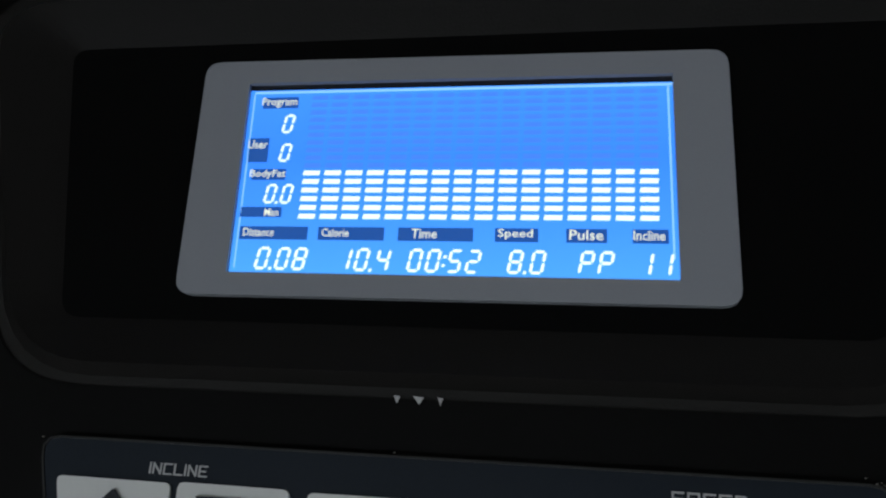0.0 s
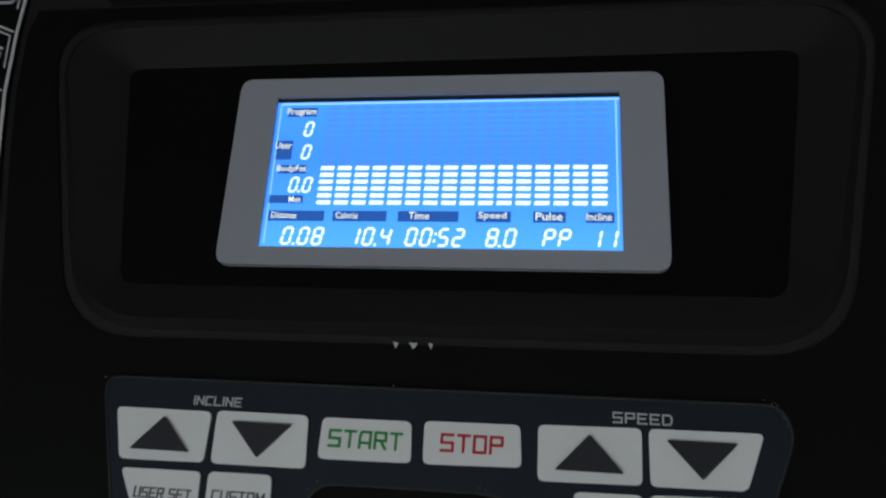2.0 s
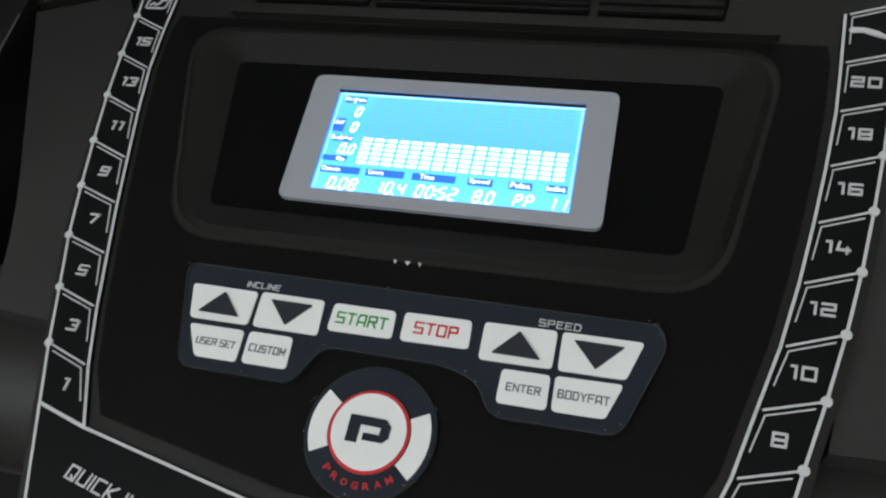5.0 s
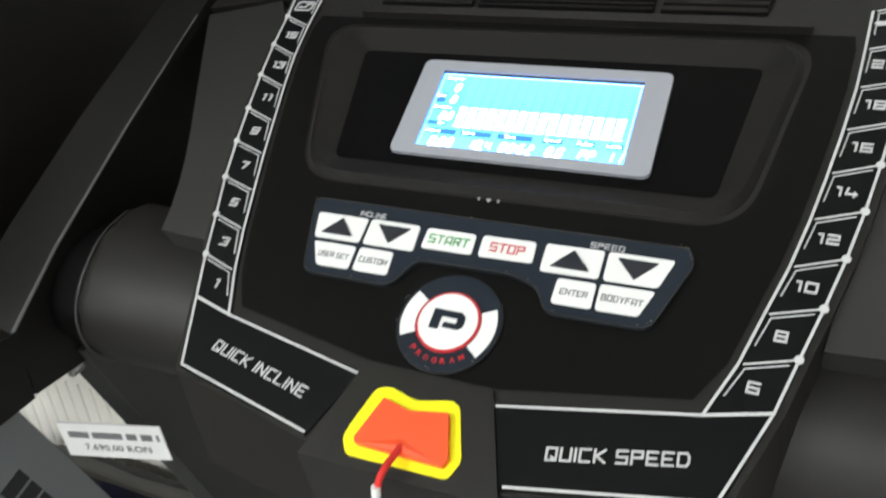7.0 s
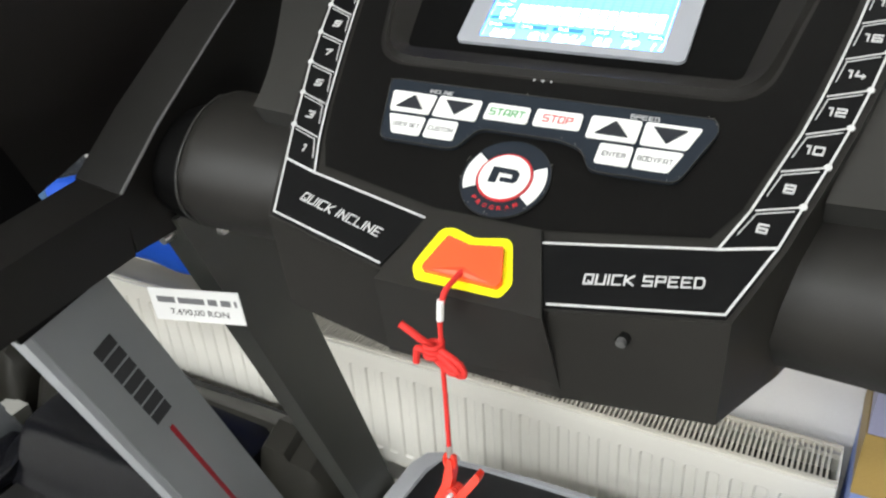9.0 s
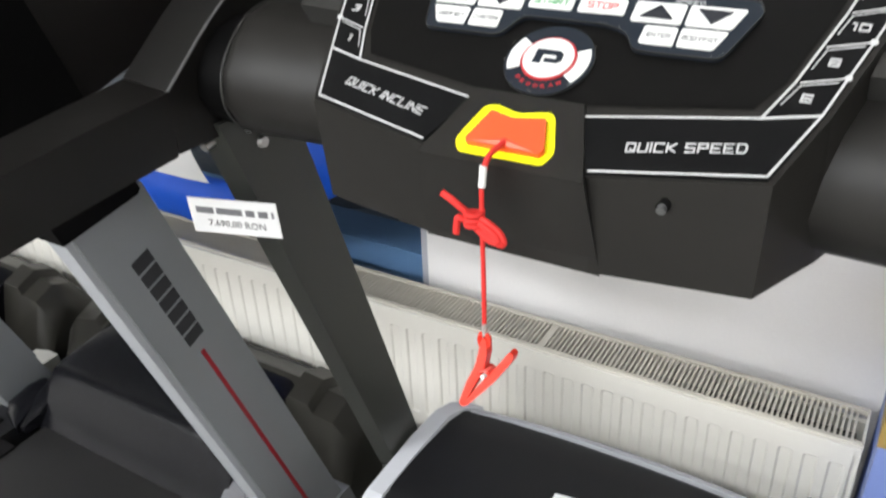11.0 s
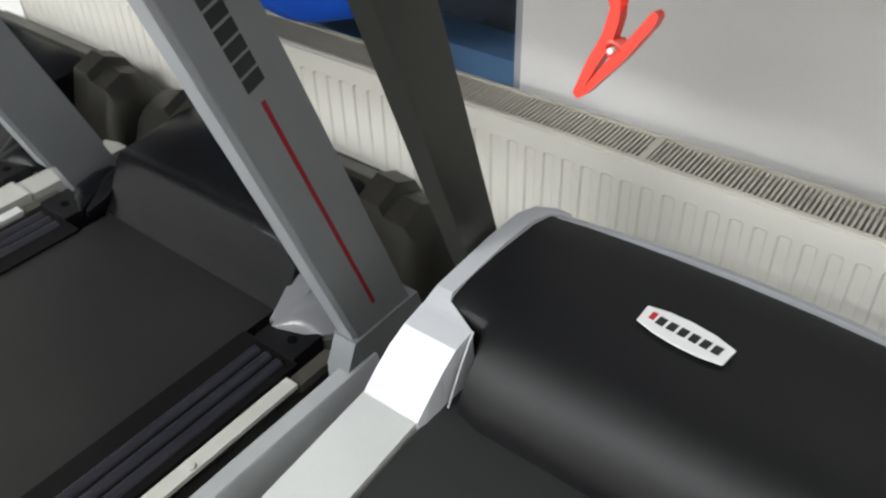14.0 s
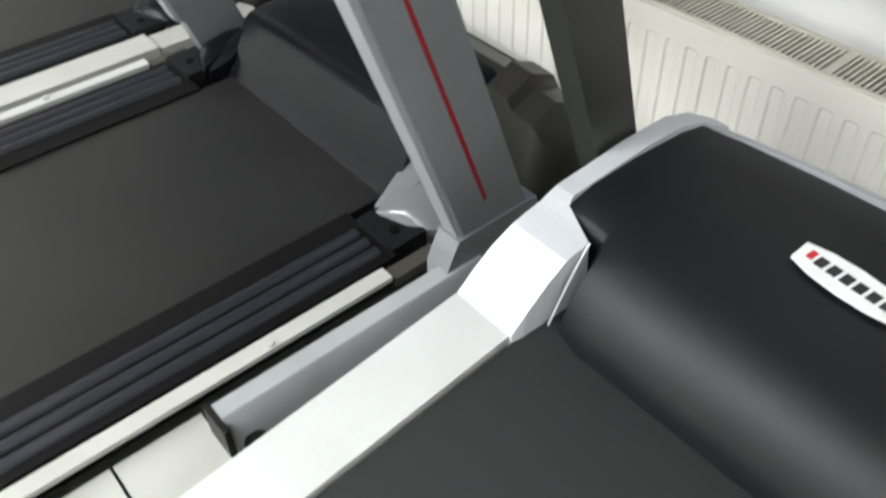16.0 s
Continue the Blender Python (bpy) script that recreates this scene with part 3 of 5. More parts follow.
def digits(words, s0, t0, h, w, gap):
    """Slanted seven-segment figures on the display, each a part."""
    x, y0 = lcd_at(s0, t0)
    k = h * 0.115
    shapes = {"a": (0, w, h, "h"), "g": (0, w, h / 2, "h"), "d": (0, w, 0, "h"), "f": (0, h / 2, h, "v"), "b": (w, h / 2, h, "v"), "e": (0, 0, h / 2, "v"), "c": (w, 0, h / 2, "v")}
    for ch in words:
        bm = bmesh.new()
        if ch in ".:":
            for yy in ((0.0,) if ch == "." else (h * 0.28, h * 0.7)):
                q = [(x + dx - gap * 0.25 + 0.16 * (yy + dy), y0 + yy + dy) for dx, dy in ((-k * 0.6, -k * 0.6), (k * 0.6, -k * 0.6), (k * 0.6, k * 0.6), (-k * 0.6, k * 0.6))]
                add_prism(bm, q, -0.0010, -0.0009, PANEL)
            x += gap * 0.45
            part("point", bm, LCD_ON, screen)
            continue
        for seg in SEGMENTS[ch]:
            d = shapes[seg]
            if d[3] == "h":
                a0, a1, yy = d[0] + k * 0.2, d[1] - k * 0.2, d[2]
                q = [(a0, yy), (a0 + k * 0.6, yy - k * 0.6), (a1 - k * 0.6, yy - k * 0.6), (a1, yy), (a1 - k * 0.6, yy + k * 0.6), (a0 + k * 0.6, yy + k * 0.6)]
            else:
                xx, b0, b1 = d[0], d[1] + k * 0.15, d[2] - k * 0.15
                q = [(xx, b0), (xx + k * 0.6, b0 + k * 0.6), (xx + k * 0.6, b1 - k * 0.6), (xx, b1), (xx - k * 0.6, b1 - k * 0.6), (xx - k * 0.6, b0 + k * 0.6)]
            add_prism(bm, [(x + px + 0.16 * py, y0 + py) for px, py in q], -0.0010, -0.0009, PANEL)
        part("digit", bm, LCD_ON, screen)
        x += w + gap


digits("0.08", 0.062, 0.972, 0.0062, 0.0031, 0.0022)
digits("10.4", 0.256, 0.972, 0.0062, 0.0031, 0.0022)
digits("00:52", 0.418, 0.972, 0.0062, 0.0031, 0.0022)
digits("8.0", 0.640, 0.972, 0.0062, 0.0031, 0.0022)
digits("PP", 0.792, 0.972, 0.0062, 0.0031, 0.0022)
digits("11", 0.914, 0.972, 0.0062, 0.0031, 0.0022)
digits("0", 0.092, 0.262, 0.0056, 0.0026, 0.002)
digits("0", 0.092, 0.418, 0.0054, 0.0026, 0.002)
digits("0.0", 0.066, 0.638, 0.0056, 0.0026, 0.0018)
for words, s, t, w, h, s0, s1, t0, t1 in (("Program", 0.078, 0.100, 0.0105, 0.0030, 0.035, 0.125, 0.068, 0.130), ("User", 0.035, 0.330, 0.0058, 0.0024, 0.012, 0.062, 0.295, 0.425),
                                          ("BodyFat", 0.068, 0.492, 0.0105, 0.0027, 0.028, 0.112, 0.462, 0.520), ("Man", 0.088, 0.690, 0.0040, 0.0021, 0.010, 0.112, 0.662, 0.714),
                                          ("Distance", 0.062, 0.792, 0.0088, 0.0022, 0.015, 0.180, 0.762, 0.828), ("Calorie", 0.246, 0.792, 0.0075, 0.0022, 0.205, 0.360, 0.762, 0.828),
                                          ("Time", 0.452, 0.792, 0.0068, 0.0025, 0.392, 0.562, 0.762, 0.828), ("Speed", 0.655, 0.792, 0.0090, 0.0028, 0.610, 0.705, 0.762, 0.828),
                                          ("Pulse", 0.808, 0.792, 0.0085, 0.0026, 0.765, 0.852, 0.762, 0.828), ("Incline", 0.940, 0.792, 0.0078, 0.0025, 0.905, 0.980, 0.762, 0.828)):
    part("label_tab", prism([lcd_at(s0, t1), lcd_at(s1, t1), lcd_at(s1, t0), lcd_at(s0, t0)], -0.0011, -0.0010, PANEL), LCD_TAB, screen)
    lettering(words, lcd_at(s, t), (w * 1.1, h * 1.12), PANEL, LCD_WORD, screen, -0.0008, bold=0.004)



def ribbon_rim(outline, width, m):
    """A low raised rim that follows a closed outline on the console face."""
    bm = bmesh.new()
    n = len(outline)
    for i in range(n):
        p, q = Vector(outline[i]), Vector(outline[(i + 1) % n])
        d = (q - p).normalized()
        w = Vector((-d.y, d.x)) * width / 2
        add_prism(bm, [tuple(p - w), tuple(q - w), tuple(q + w), tuple(p + w)], 0.0006, 0.0017, m)
    return bm


# key field, a membrane that stands a little proud of the face
KEYS_AT = PANEL @ Matrix.Translation((0.0012, -0.0017, 0.0023))
DIAL_AT = PANEL @ Matrix.Translation((0.0002, -0.0021, 0.0008))
field = rounded([(-0.1130, 0.0640), (0.1100, 0.0650), (0.1135, 0.0560), (0.0995, 0.0160), (0.0470, 0.0150), (0.0390, 0.0290), (0.0230, 0.0335), (-0.0320, 0.0330), (-0.0420, 0.0140), (-0.0985, 0.0135)], 0.006, 3)
part("key_field", prism(field, -0.0023, 0.0013, KEYS_AT, 0.0004, 1), NAVY, tread, "navy film under the keys")
lettering("INCLINE", (-0.0700, 0.0572), (0.0170, 0.0031), KEYS_AT, WHITE_INK, tread, 0.0016, bold=0.012)
lettering("SPEED", (0.0690, 0.0588), (0.0180, 0.0034), KEYS_AT, WHITE_INK, tread, 0.0016, bold=0.014)
KEYPAD = (("up", [(-0.1055, 0.0536), (-0.0712, 0.0536), (-0.0712, 0.0370), (-0.1010, 0.0366)]), ("down", [(-0.0692, 0.0541), (-0.0376, 0.0541), (-0.0364, 0.0372), (-0.0687, 0.0369)]),
        ("START", [(-0.0326, 0.0538), (-0.0031, 0.0540), (-0.0022, 0.0410), (-0.0328, 0.0406)]), ("STOP", [(0.0011, 0.0544), (0.0316, 0.0548), (0.0326, 0.0418), (0.0016, 0.0410)]),
        ("up", [(0.0372, 0.0552), (0.0687, 0.0558), (0.0689, 0.0388), (0.0376, 0.0382)]), ("down", [(0.0708, 0.0558), (0.1046, 0.0561), (0.0991, 0.0391), (0.0713, 0.0387)]),
        ("USER SET", [(-0.0996, 0.0338), (-0.0714, 0.0341), (-0.0706, 0.0190), (-0.0916, 0.0187)]), ("CUSTOM", [(-0.0687, 0.0343), (-0.0472, 0.0345), (-0.0459, 0.0196), (-0.0679, 0.0192)]),
        ("ENTER", [(0.0486, 0.0357), (0.0690, 0.0360), (0.0695, 0.0212), (0.0486, 0.0209)]), ("BODYFAT", [(0.0710, 0.0362), (0.0986, 0.0369), (0.0931, 0.0217), (0.0715, 0.0213)]))
for kind, quad in KEYPAD:
    key = part("key", prism(rounded(quad, 0.0021, 4), 0.0008, 0.0022, KEYS_AT, 0.0004, 1), WHITE_KEY, tread, "white membrane key")
    cx, cy = sum(p[0] for p in quad) / 4, sum(p[1] for p in quad) / 4
    if kind in ("up", "down"):
        k = 1 if kind == "up" else -1
        part("arrow", prism(rounded([(cx - 0.0104, cy - k * 0.0052), (cx + 0.0104, cy - k * 0.0052), (cx, cy + k * 0.0060)], 0.0006, 2), 0.0020, 0.0032, KEYS_AT, 0.0005, 1), DARK_INK, key, "raised dark arrow")
    else:
        w, h, ink, bold = {"START": (0.0245, 0.0058, GREEN_INK, 0.012), "STOP": (0.0200, 0.0058, RED_INK, 0.012), "USER SET": (0.0200, 0.0035, GREY_INK, 0.004), "CUSTOM": (0.0180, 0.0037, GREY_INK, 0.004),
                           "ENTER": (0.0145, 0.0036, GREY_INK, 0.004), "BODYFAT": (0.0210, 0.0038, GREY_INK, 0.004)}[kind]
        lettering(kind, (cx, cy), (w, h), KEYS_AT, ink, key, 0.0024, bold=bold)

# round program key
dial = part("program_key", disc(0.0284, -0.0008, 0.0022, DIAL_AT, 48, bevel=0.0008), NAVY, tread, "round navy program key")
for a0, a1 in ((-38, 27), (146, 208)):
    arc = [(r * math.cos(radians(a)), r * math.sin(radians(a))) for r, aa in ((0.0265, np.linspace(a0, a1, 12)), (0.0182, np.linspace(a1, a0, 12))) for a in aa]
    part("white_sector", prism(arc, 0.0022, 0.0030, DIAL_AT), WHITE_KEY, dial)
part("red_ring", disc(0.0177, 0.0022, 0.0033, DIAL_AT, 40, bevel=0.0003), RED_INK, dial)
part("white_centre", disc(0.0163, 0.0030, 0.0039, DIAL_AT, 40, bevel=0.0004), WHITE_KEY, dial)
glyph = [(-0.0090, -0.0055), (-0.0040, -0.0055), (-0.0040, 0.0022), (0.0052, 0.0022), (0.0052, -0.0010), (-0.0018, -0.0010), (-0.0018, -0.0040), (0.0068, -0.0040), (0.0092, -0.0018), (0.0092, 0.0034), (0.0066, 0.0058), (-0.0090, 0.0058)]
part("letter_mark", prism(glyph, 0.0037, 0.0046, DIAL_AT), NAVY, dial, "dark letter P")
for i, ch in enumerate("PROGRAM"):
    a = 232 + i * 12.6
    lettering(ch, (0.0222 * math.cos(radians(a)), 0.0222 * math.sin(radians(a))), (0.0030, 0.0030), DIAL_AT, RED_INK, dial, 0.0026, bold=0.02, turn=a + 90, name="letter")

part("key_field_edge", ribbon_rim(field, 0.0006, KEYS_AT), SHOULDER, tread, "worn grey edge of the key film")
part("program_key_edge", ribbon_rim([(0.0285 * math.cos(2 * math.pi * k / 48), 0.0285 * math.sin(2 * math.pi * k / 48)) for k in range(48)], 0.0007, DIAL_AT), SHOULDER, dial, "worn grey edge of the round key")
# dust caught along the raised edges
rng = random.Random(7)
bm = bmesh.new()
for k in range(46):
    i = rng.randrange(len(field))
    p = Vector(field[i]).lerp(Vector(field[(i + 1) % len(field)]), rng.random())
    if k % 3 == 1:
        a = rng.uniform(150, 390)
        p = Vector((0.0290 * math.cos(radians(a)), 0.0290 * math.sin(radians(a))))
    p += Vector((rng.gauss(0, 0.0004), rng.gauss(0, 0.0004)))
    r = rng.uniform(0.00006, 0.00019)
    add_prism(bm, [(p.x - r * 1.6, p.y - r), (p.x + r * 1.3, p.y - r * 0.8), (p.x + r, p.y + r), (p.x - r, p.y + r * 0.9)], 0.0032, 0.0039, PANEL)
tagged(part("dust", bm, DUST, tread), "pale dust specks on the console", "", "", "stuff")

# quick-key strips with white outlines
NUMBERS = {-1: ("", "15", "13", "11", "9", "7", "5", "3", "1"), 1: ("", "20", "18", "16", "14", "12", "10", "8", "6")}


def ribbon(points, width, h0, h1):
    bm = bmesh.new()
    for p, q in zip(points, points[1:]):
        p, q = Vector(p), Vector(q)
        d = (q - p).normalized()
        s = Vector((-d.y, d.x)) * width / 2
        p, q = p - d * width * 0.4, q + d * width * 0.4
        add_prism(bm, [tuple(p + s), tuple(p - s), tuple(q - s), tuple(q + s)], h0, h1, PANEL)
    return bm


def figures(word, centre, h, parent):
    """Wide square figures, each a part of its key strip."""
    w, gap, pen = h * 0.82, h * 0.42, h * 0.17
    wide = [w * (0.5 if ch == "1" else 1.0) for ch in word]
    x = centre[0] - (sum(wide) + gap * (len(word) - 1)) / 2
    for ch, width in zip(word, wide):
        bm = bmesh.new()
        lines = []
        for stroke in FIGURES[ch]:
            lines.append([(x + STEP[p[0]] * w + 0.08 * (STEP[p[1]] - 0.5) * (h - pen), centre[1] + (STEP[p[1]] - 0.5) * (h - pen)) for p in stroke.split()])
        strokes(bm, lines, pen, 0.0014, 0.0022, PANEL)
        part("figure", bm, WHITE_INK, parent)
        x += width + gap


def between(p, q, k):
    return (p[0] + (q[0] - p[0]) * k, p[1] + (q[1] - p[1]) * k)


for side in (-1, 1):
    strip_poly = [(side * (u + 0.001), v) for v, u in OUTER[side]] + [(side * (u - 0.001), v) for v, u in reversed(INNER[side])] + [(side * 0.0375, -0.0385), (side * 0.0535, -0.0785), (side * 0.1465, -0.0605)]
    strip = part("quick_key_strip", prism(strip_poly, 0.0, 0.0014, PANEL), STRIP, tread, "black quick-key strip with white outlines")
    part("outline", ribbon([(side * u, v) for v, u in OUTER[side]][::-1] + [(side * 0.1455, -0.0585), (side * 0.0545, -0.0765)], 0.0013, 0.0012, 0.0019), WHITE_INK, strip)
    part("outline", ribbon([(side * u, v) for v, u in INNER[side]][::-1] + [(side * 0.0390, -0.0397)], 0.0013, 0.0012, 0.0019), WHITE_INK, strip)
    for i in range(10):
        (v0, u0), (v1, u1) = OUTER[side][i], INNER[side][i]
        a, b = (side * u0, v0), (side * u1, v1)
        if i == 0:
            part("divider", ribbon([a, b], 0.0016, 0.0012, 0.0018), WHITE_INK, strip)
        else:
            part("divider", ribbon([a, between(a, b, 0.90)], 0.0009, 0.0012, 0.0018), WHITE_INK, strip)
            low = (side * INNER[side][i - 1][1], INNER[side][i - 1][0])
            c = between(a, b, 0.87)
            end = between(low, (side * OUTER[side][i - 1][1], OUTER[side][i - 1][0]), 0.12)
            part("key_outline", ribbon([between((a[0], a[1] - 0.0024), (c[0], c[1] - 0.0024), 0.18), (c[0], c[1] - 0.0024), between(c, end, 0.62)], 0.0006, 0.0012, 0.0018), WHITE_INK, strip)
        if 0 < i < 9:
            part("dot", disc(0.0022, 0.0012, 0.0021, PANEL, 12, (side * u0, v0)), WHITE_INK, strip)
    for i, word in enumerate(NUMBERS[side]):
        k = 9 - i
        u = side * (OUTER[side][k][1] + OUTER[side][k - 1][1] + INNER[side][k][1] + INNER[side][k - 1][1]) / 4
        v = (OUTER[side][k][0] + OUTER[side][k - 1][0] + INNER[side][k][0] + INNER[side][k - 1][0]) / 4
        if word:
            figures(word, (u, v), 0.0059, strip)
        else:
            if side < 0:
                ring = [(u + x + 0.15 * y, v + y) for x, y in rounded([(-0.0068, -0.0042), (0.0068, -0.0042), (0.0068, 0.0042), (-0.0068, 0.0042)], 0.0018, 3)]
                part("symbol", ribbon(ring + ring[:1], 0.0009, 0.0014, 0.0022), WHITE_INK, strip)
                part("symbol", ribbon([(u - 0.0045, v - 0.0020), (u - 0.0028, v - 0.0002), (u - 0.0015, v - 0.0018), (u + 0.0010, v - 0.0006), (u + 0.0022, v + 0.0020), (u + 0.0050, v + 0.0022)], 0.0010, 0.0014, 0.0022), WHITE_INK, strip)
            else:
                part("symbol", prism([(u - 0.0100, v + 0.0015), (u - 0.0080, v - 0.0002), (u - 0.0040, v + 0.0005), (u + 0.0010, v - 0.0014), (u + 0.0080, v - 0.0036), (u + 0.0086, v - 0.0026), (u + 0.0030, v + 0.0012), (u - 0.0030, v + 0.0030), (u - 0.0085, v + 0.0030)], 0.0014, 0.0022, PANEL), WHITE_INK, strip)
    word = "QUICK INCLINE" if side < 0 else "QUICK SPEED"
    lettering(word, (side * 0.0985 + 0.0018, -0.0500), (0.0690 if side < 0 else 0.0640, 0.0068), PANEL, WHITE_INK, strip, 0.0022, bold=0.018, slant=0.10, turn=side * 12.0)

# key housing in the middle
base_poly = [(-0.0355, -0.0325), (0.0355, -0.0325), (0.0555, -0.0868), (-0.0520, -0.0880)]
bm = bmesh.new()
top = [bm.verts.new(on_panel(*p, 0.0035)) for p in base_poly]
low = [bm.verts.new(on_panel(*p, -0.004)) for p in base_poly[:2]] + [bm.verts.new((0.0625, -0.0590, 0.9920)), bm.verts.new((-0.0580, -0.0605, 0.9920))]
bm.faces.new(top)
bm.faces.new(low[::-1])
for i in range(4):
    bm.faces.new((top[i], top[(i + 1) % 4], low[(i + 1) % 4], low[i]))
edge_bevel(bm, 0.0025, 2)
part("key_housing", bm, PLASTIC, tread, "raised black housing of the safety key", smooth=True)
sticker = [(-0.0238, -0.0459), (-0.0164, -0.0435), (-0.0008, -0.0476), (0.0183, -0.0430), (0.0226, -0.0457), (0.0322, -0.0712), (0.0283, -0.0811), (-0.0261, -0.0825), (-0.0313, -0.0747), (-0.0303, -0.0680)]
part("yellow_sticker", prism(rounded(sticker, 0.003, 3), 0.0034, 0.0041, PANEL), YELLOW, tread, "yellow outline sticker round the key slot")
part("socket", disc(0.0046, -0.001, 0.001, Matrix(((1, 0, 0, 0.096), (0, 0, -1, -0.0605), (0, 1, 0, 1.049), (0, 0, 0, 1))), 20), RECESS, tread, "dark socket hole")
part("socket_plug", tube([(0.096, -0.058, 1.048), (0.096, -0.0640, 1.046)], 0.0028, 12), GREY_PLUG, tread, "small grey plug in the socket", smooth=True)

# vents at the top of the face
for a0, a1 in ((-0.137, -0.068), (-0.063, 0.055), (0.060, 0.122)):
    vent = part("vent", prism([(a0, 0.2300), (a1, 0.2300), (a1 + 0.006 * (a1 > 0.1), 0.2690), (a0 - 0.006 * (a0 < -0.1), 0.2690)], 0.0, 0.0015, PANEL), RECESS, tread, "black slotted air vent")
    fine = a0 < 0 < a1
    for i in range(8 if fine else 6):
        v = 0.2330 + i * (0.0044 if fine else 0.0060)
        w = 0.0014 if fine else 0.0036
        part("slat", prism([(a0, v), (a1, v), (a1, v + w), (a0, v + w)], 0.0014, 0.0036, PANEL), RIM, vent)
part("vent_ridge", prism(rounded([(-0.150, 0.2205), (0.150, 0.2205), (0.146, 0.2275), (-0.146, 0.2275)], 0.003, 2), 0.0, 0.005, PANEL, 0.002), PLASTIC, tread, smooth=True)

# side pods: rounded barrel, holder wall, rim, hand rail, post
for s in (-1, 1):
    secs = []
    prof = [(0.055, 0.987), (0.026, 0.991), (0.002, 1.006), (-0.011, 1.030), (-0.007, 1.057), (0.009, 1.078), (0.032, 1.094), (0.058, 1.100), (0.075, 1.098), (0.075, 0.985)]
    for x, k in ((0.130, 0.93), (0.200, 0.95), (0.245, 0.97), (0.272, 0.99), (0.281, 0.97), (0.284, 0.93)):
        secs.append([(s * x, 0.05 + (y - 0.05) * k, 1.04 + (z - 1.04) * k) for y, z in prof])
    part("side_pod", loft(secs), PLASTIC, tread, "rounded black console shoulder", smooth=True)
    edge = [(0.2195, 0.0265), (0.2225, 0.045), (0.2280, 0.066), (0.2350, 0.086), (0.2430, 0.106), (0.2565, 0.137), (0.2750, 0.180), (0.2930, 0.222), (0.232, 0.2400)]
    ramp = [(s * 0.178, 0.0245)] + [(s * (u + 0.0050), v) for v, u in OUTER[s][2:9]] + [(s * u, v) for u, v in reversed(edge)]
    bm = bmesh.new()
    add_prism(bm, ramp, -0.065, -0.006, PANEL)
    part("shoulder", bm, SHOULDER, tread, "smooth grey-black console shoulder")
    part("holder_floor", box((min(s * 0.205, s * 0.312), 0.078, 1.0), (max(s * 0.205, s * 0.312), 0.25, 1.012)), RECESS, tread, "dark floor of the bottle holder")
    rim = []
    for x, y, z, w, h in ((0.320, -0.032, 1.041, 0.050, 0.085), (0.318, 0.02, 1.083, 0.048, 0.075), (0.309, 0.10, 1.144, 0.044, 0.07), (0.296, 0.185, 1.208, 0.036, 0.07), (0.291, 0.215, 1.229, 0.032, 0.07)):
        rim.append([(s * x, y, z), (s * (x + w), y, z + 0.006), (s * (x + w), y + 0.004, 0.985), (s * (x + 0.004), y + 0.004, 0.985)])
    bm = loft(rim)
    edge_bevel(bm, 0.003, 2)
    part("holder_rim", bm, RAIL_BLACK, tread, "outer rim bar of the bottle holder", smooth=True)
    # highlight along the rim bar's edge, modelled as a thin tapering grey tube
    part("rim_highlight", tube([(s * 0.3205, -0.031, 1.0410), (s * 0.3185, 0.02, 1.0828), (s * 0.3095, 0.10, 1.1438), (s * 0.2965, 0.185, 1.2078)], [0.0016, 0.0014, 0.0010, 0.0006], 8), GREY_PLUG, tread, "pale tube for the highlight on the rim bar edge", smooth=True)
    part("holder_back", prism([(0.205, 0.244), (0.300, 0.226), (0.300, 0.246), (0.205, 0.272)] if s > 0 else [(-0.300, 0.226), (-0.218, 0.244), (-0.218, 0.268), (-0.300, 0.246)], -0.09, -0.004, PANEL, 0.004), PLASTIC, tread, smooth=True)
    rail = []
    for x, y, z, w, h in ((0.320, -0.030, 1.041, 0.050, 0.058), (0.322, -0.10, 1.036, 0.048, 0.058), (0.328, -0.25, 1.020, 0.046, 0.056), (0.334, -0.42, 0.99, 0.044, 0.05), (0.338, -0.56, 0.955, 0.042, 0.05)):
        rail.append([(s * x, y, z), (s * (x + w), y, z + 0.004), (s * (x + w), y, z - h), (s * (x + 0.004), y, z - h)])
    bm = loft(rail)
    edge_bevel(bm, 0.004, 2)
    part("hand_rail", bm, RAIL_BLACK, tread, "black hand rail", smooth=True)
    # real seam; its lighter plastic also paints the shoulder's edge highlight
    seam = curve_points([(s * 0.2825, 0.05 + (y - 0.05) * 0.965, 1.04 + (z - 1.04) * 0.965) for y, z in prof[1:8]], 4)
    part("shoulder_seam", tube(seam, 0.0012, 6), SHOULDER, tread, "thin shoulder seam, pale for its edge highlight", smooth=True)
    fairing = []
    for x, k in ((0.276, 0.86), (0.300, 0.84), (0.318, 0.78)):
        fairing.append([(s * x, 0.046 + (y - 0.05) * k, 1.036 + (z - 1.04) * k) for y, z in prof])
    part("arm_fairing", loft(fairing), RECESS, tread, "black arm between the shoulder and the rail", smooth=True)
    part("rail_bracket", box((min(s * 0.25, s * 0.325), 0.035, 0.990), (max(s * 0.25, s * 0.325), 0.10, 1.04), 0.006), PLASTIC, tread, smooth=True)
    # leaning upright
    x0, x1 = sorted((s * 0.316, s * 0.349))
    post = prism([(0.012, 0.998), (0.104, 0.998), (0.300, 0.395), (0.236, 0.395)], x0, x1, SIDE)
    edge_bevel(post, 0.013, 4)
    part("post", post, DARK_POST, tread, "dark grey leaning upright", smooth=True)
    part("post_foot", box((min(s * 0.3165, s * 0.346), 0.236, 0.12), (max(s * 0.3165, s * 0.346), 0.318, 0.392), 0.006), DARK_POST, tread, smooth=True)
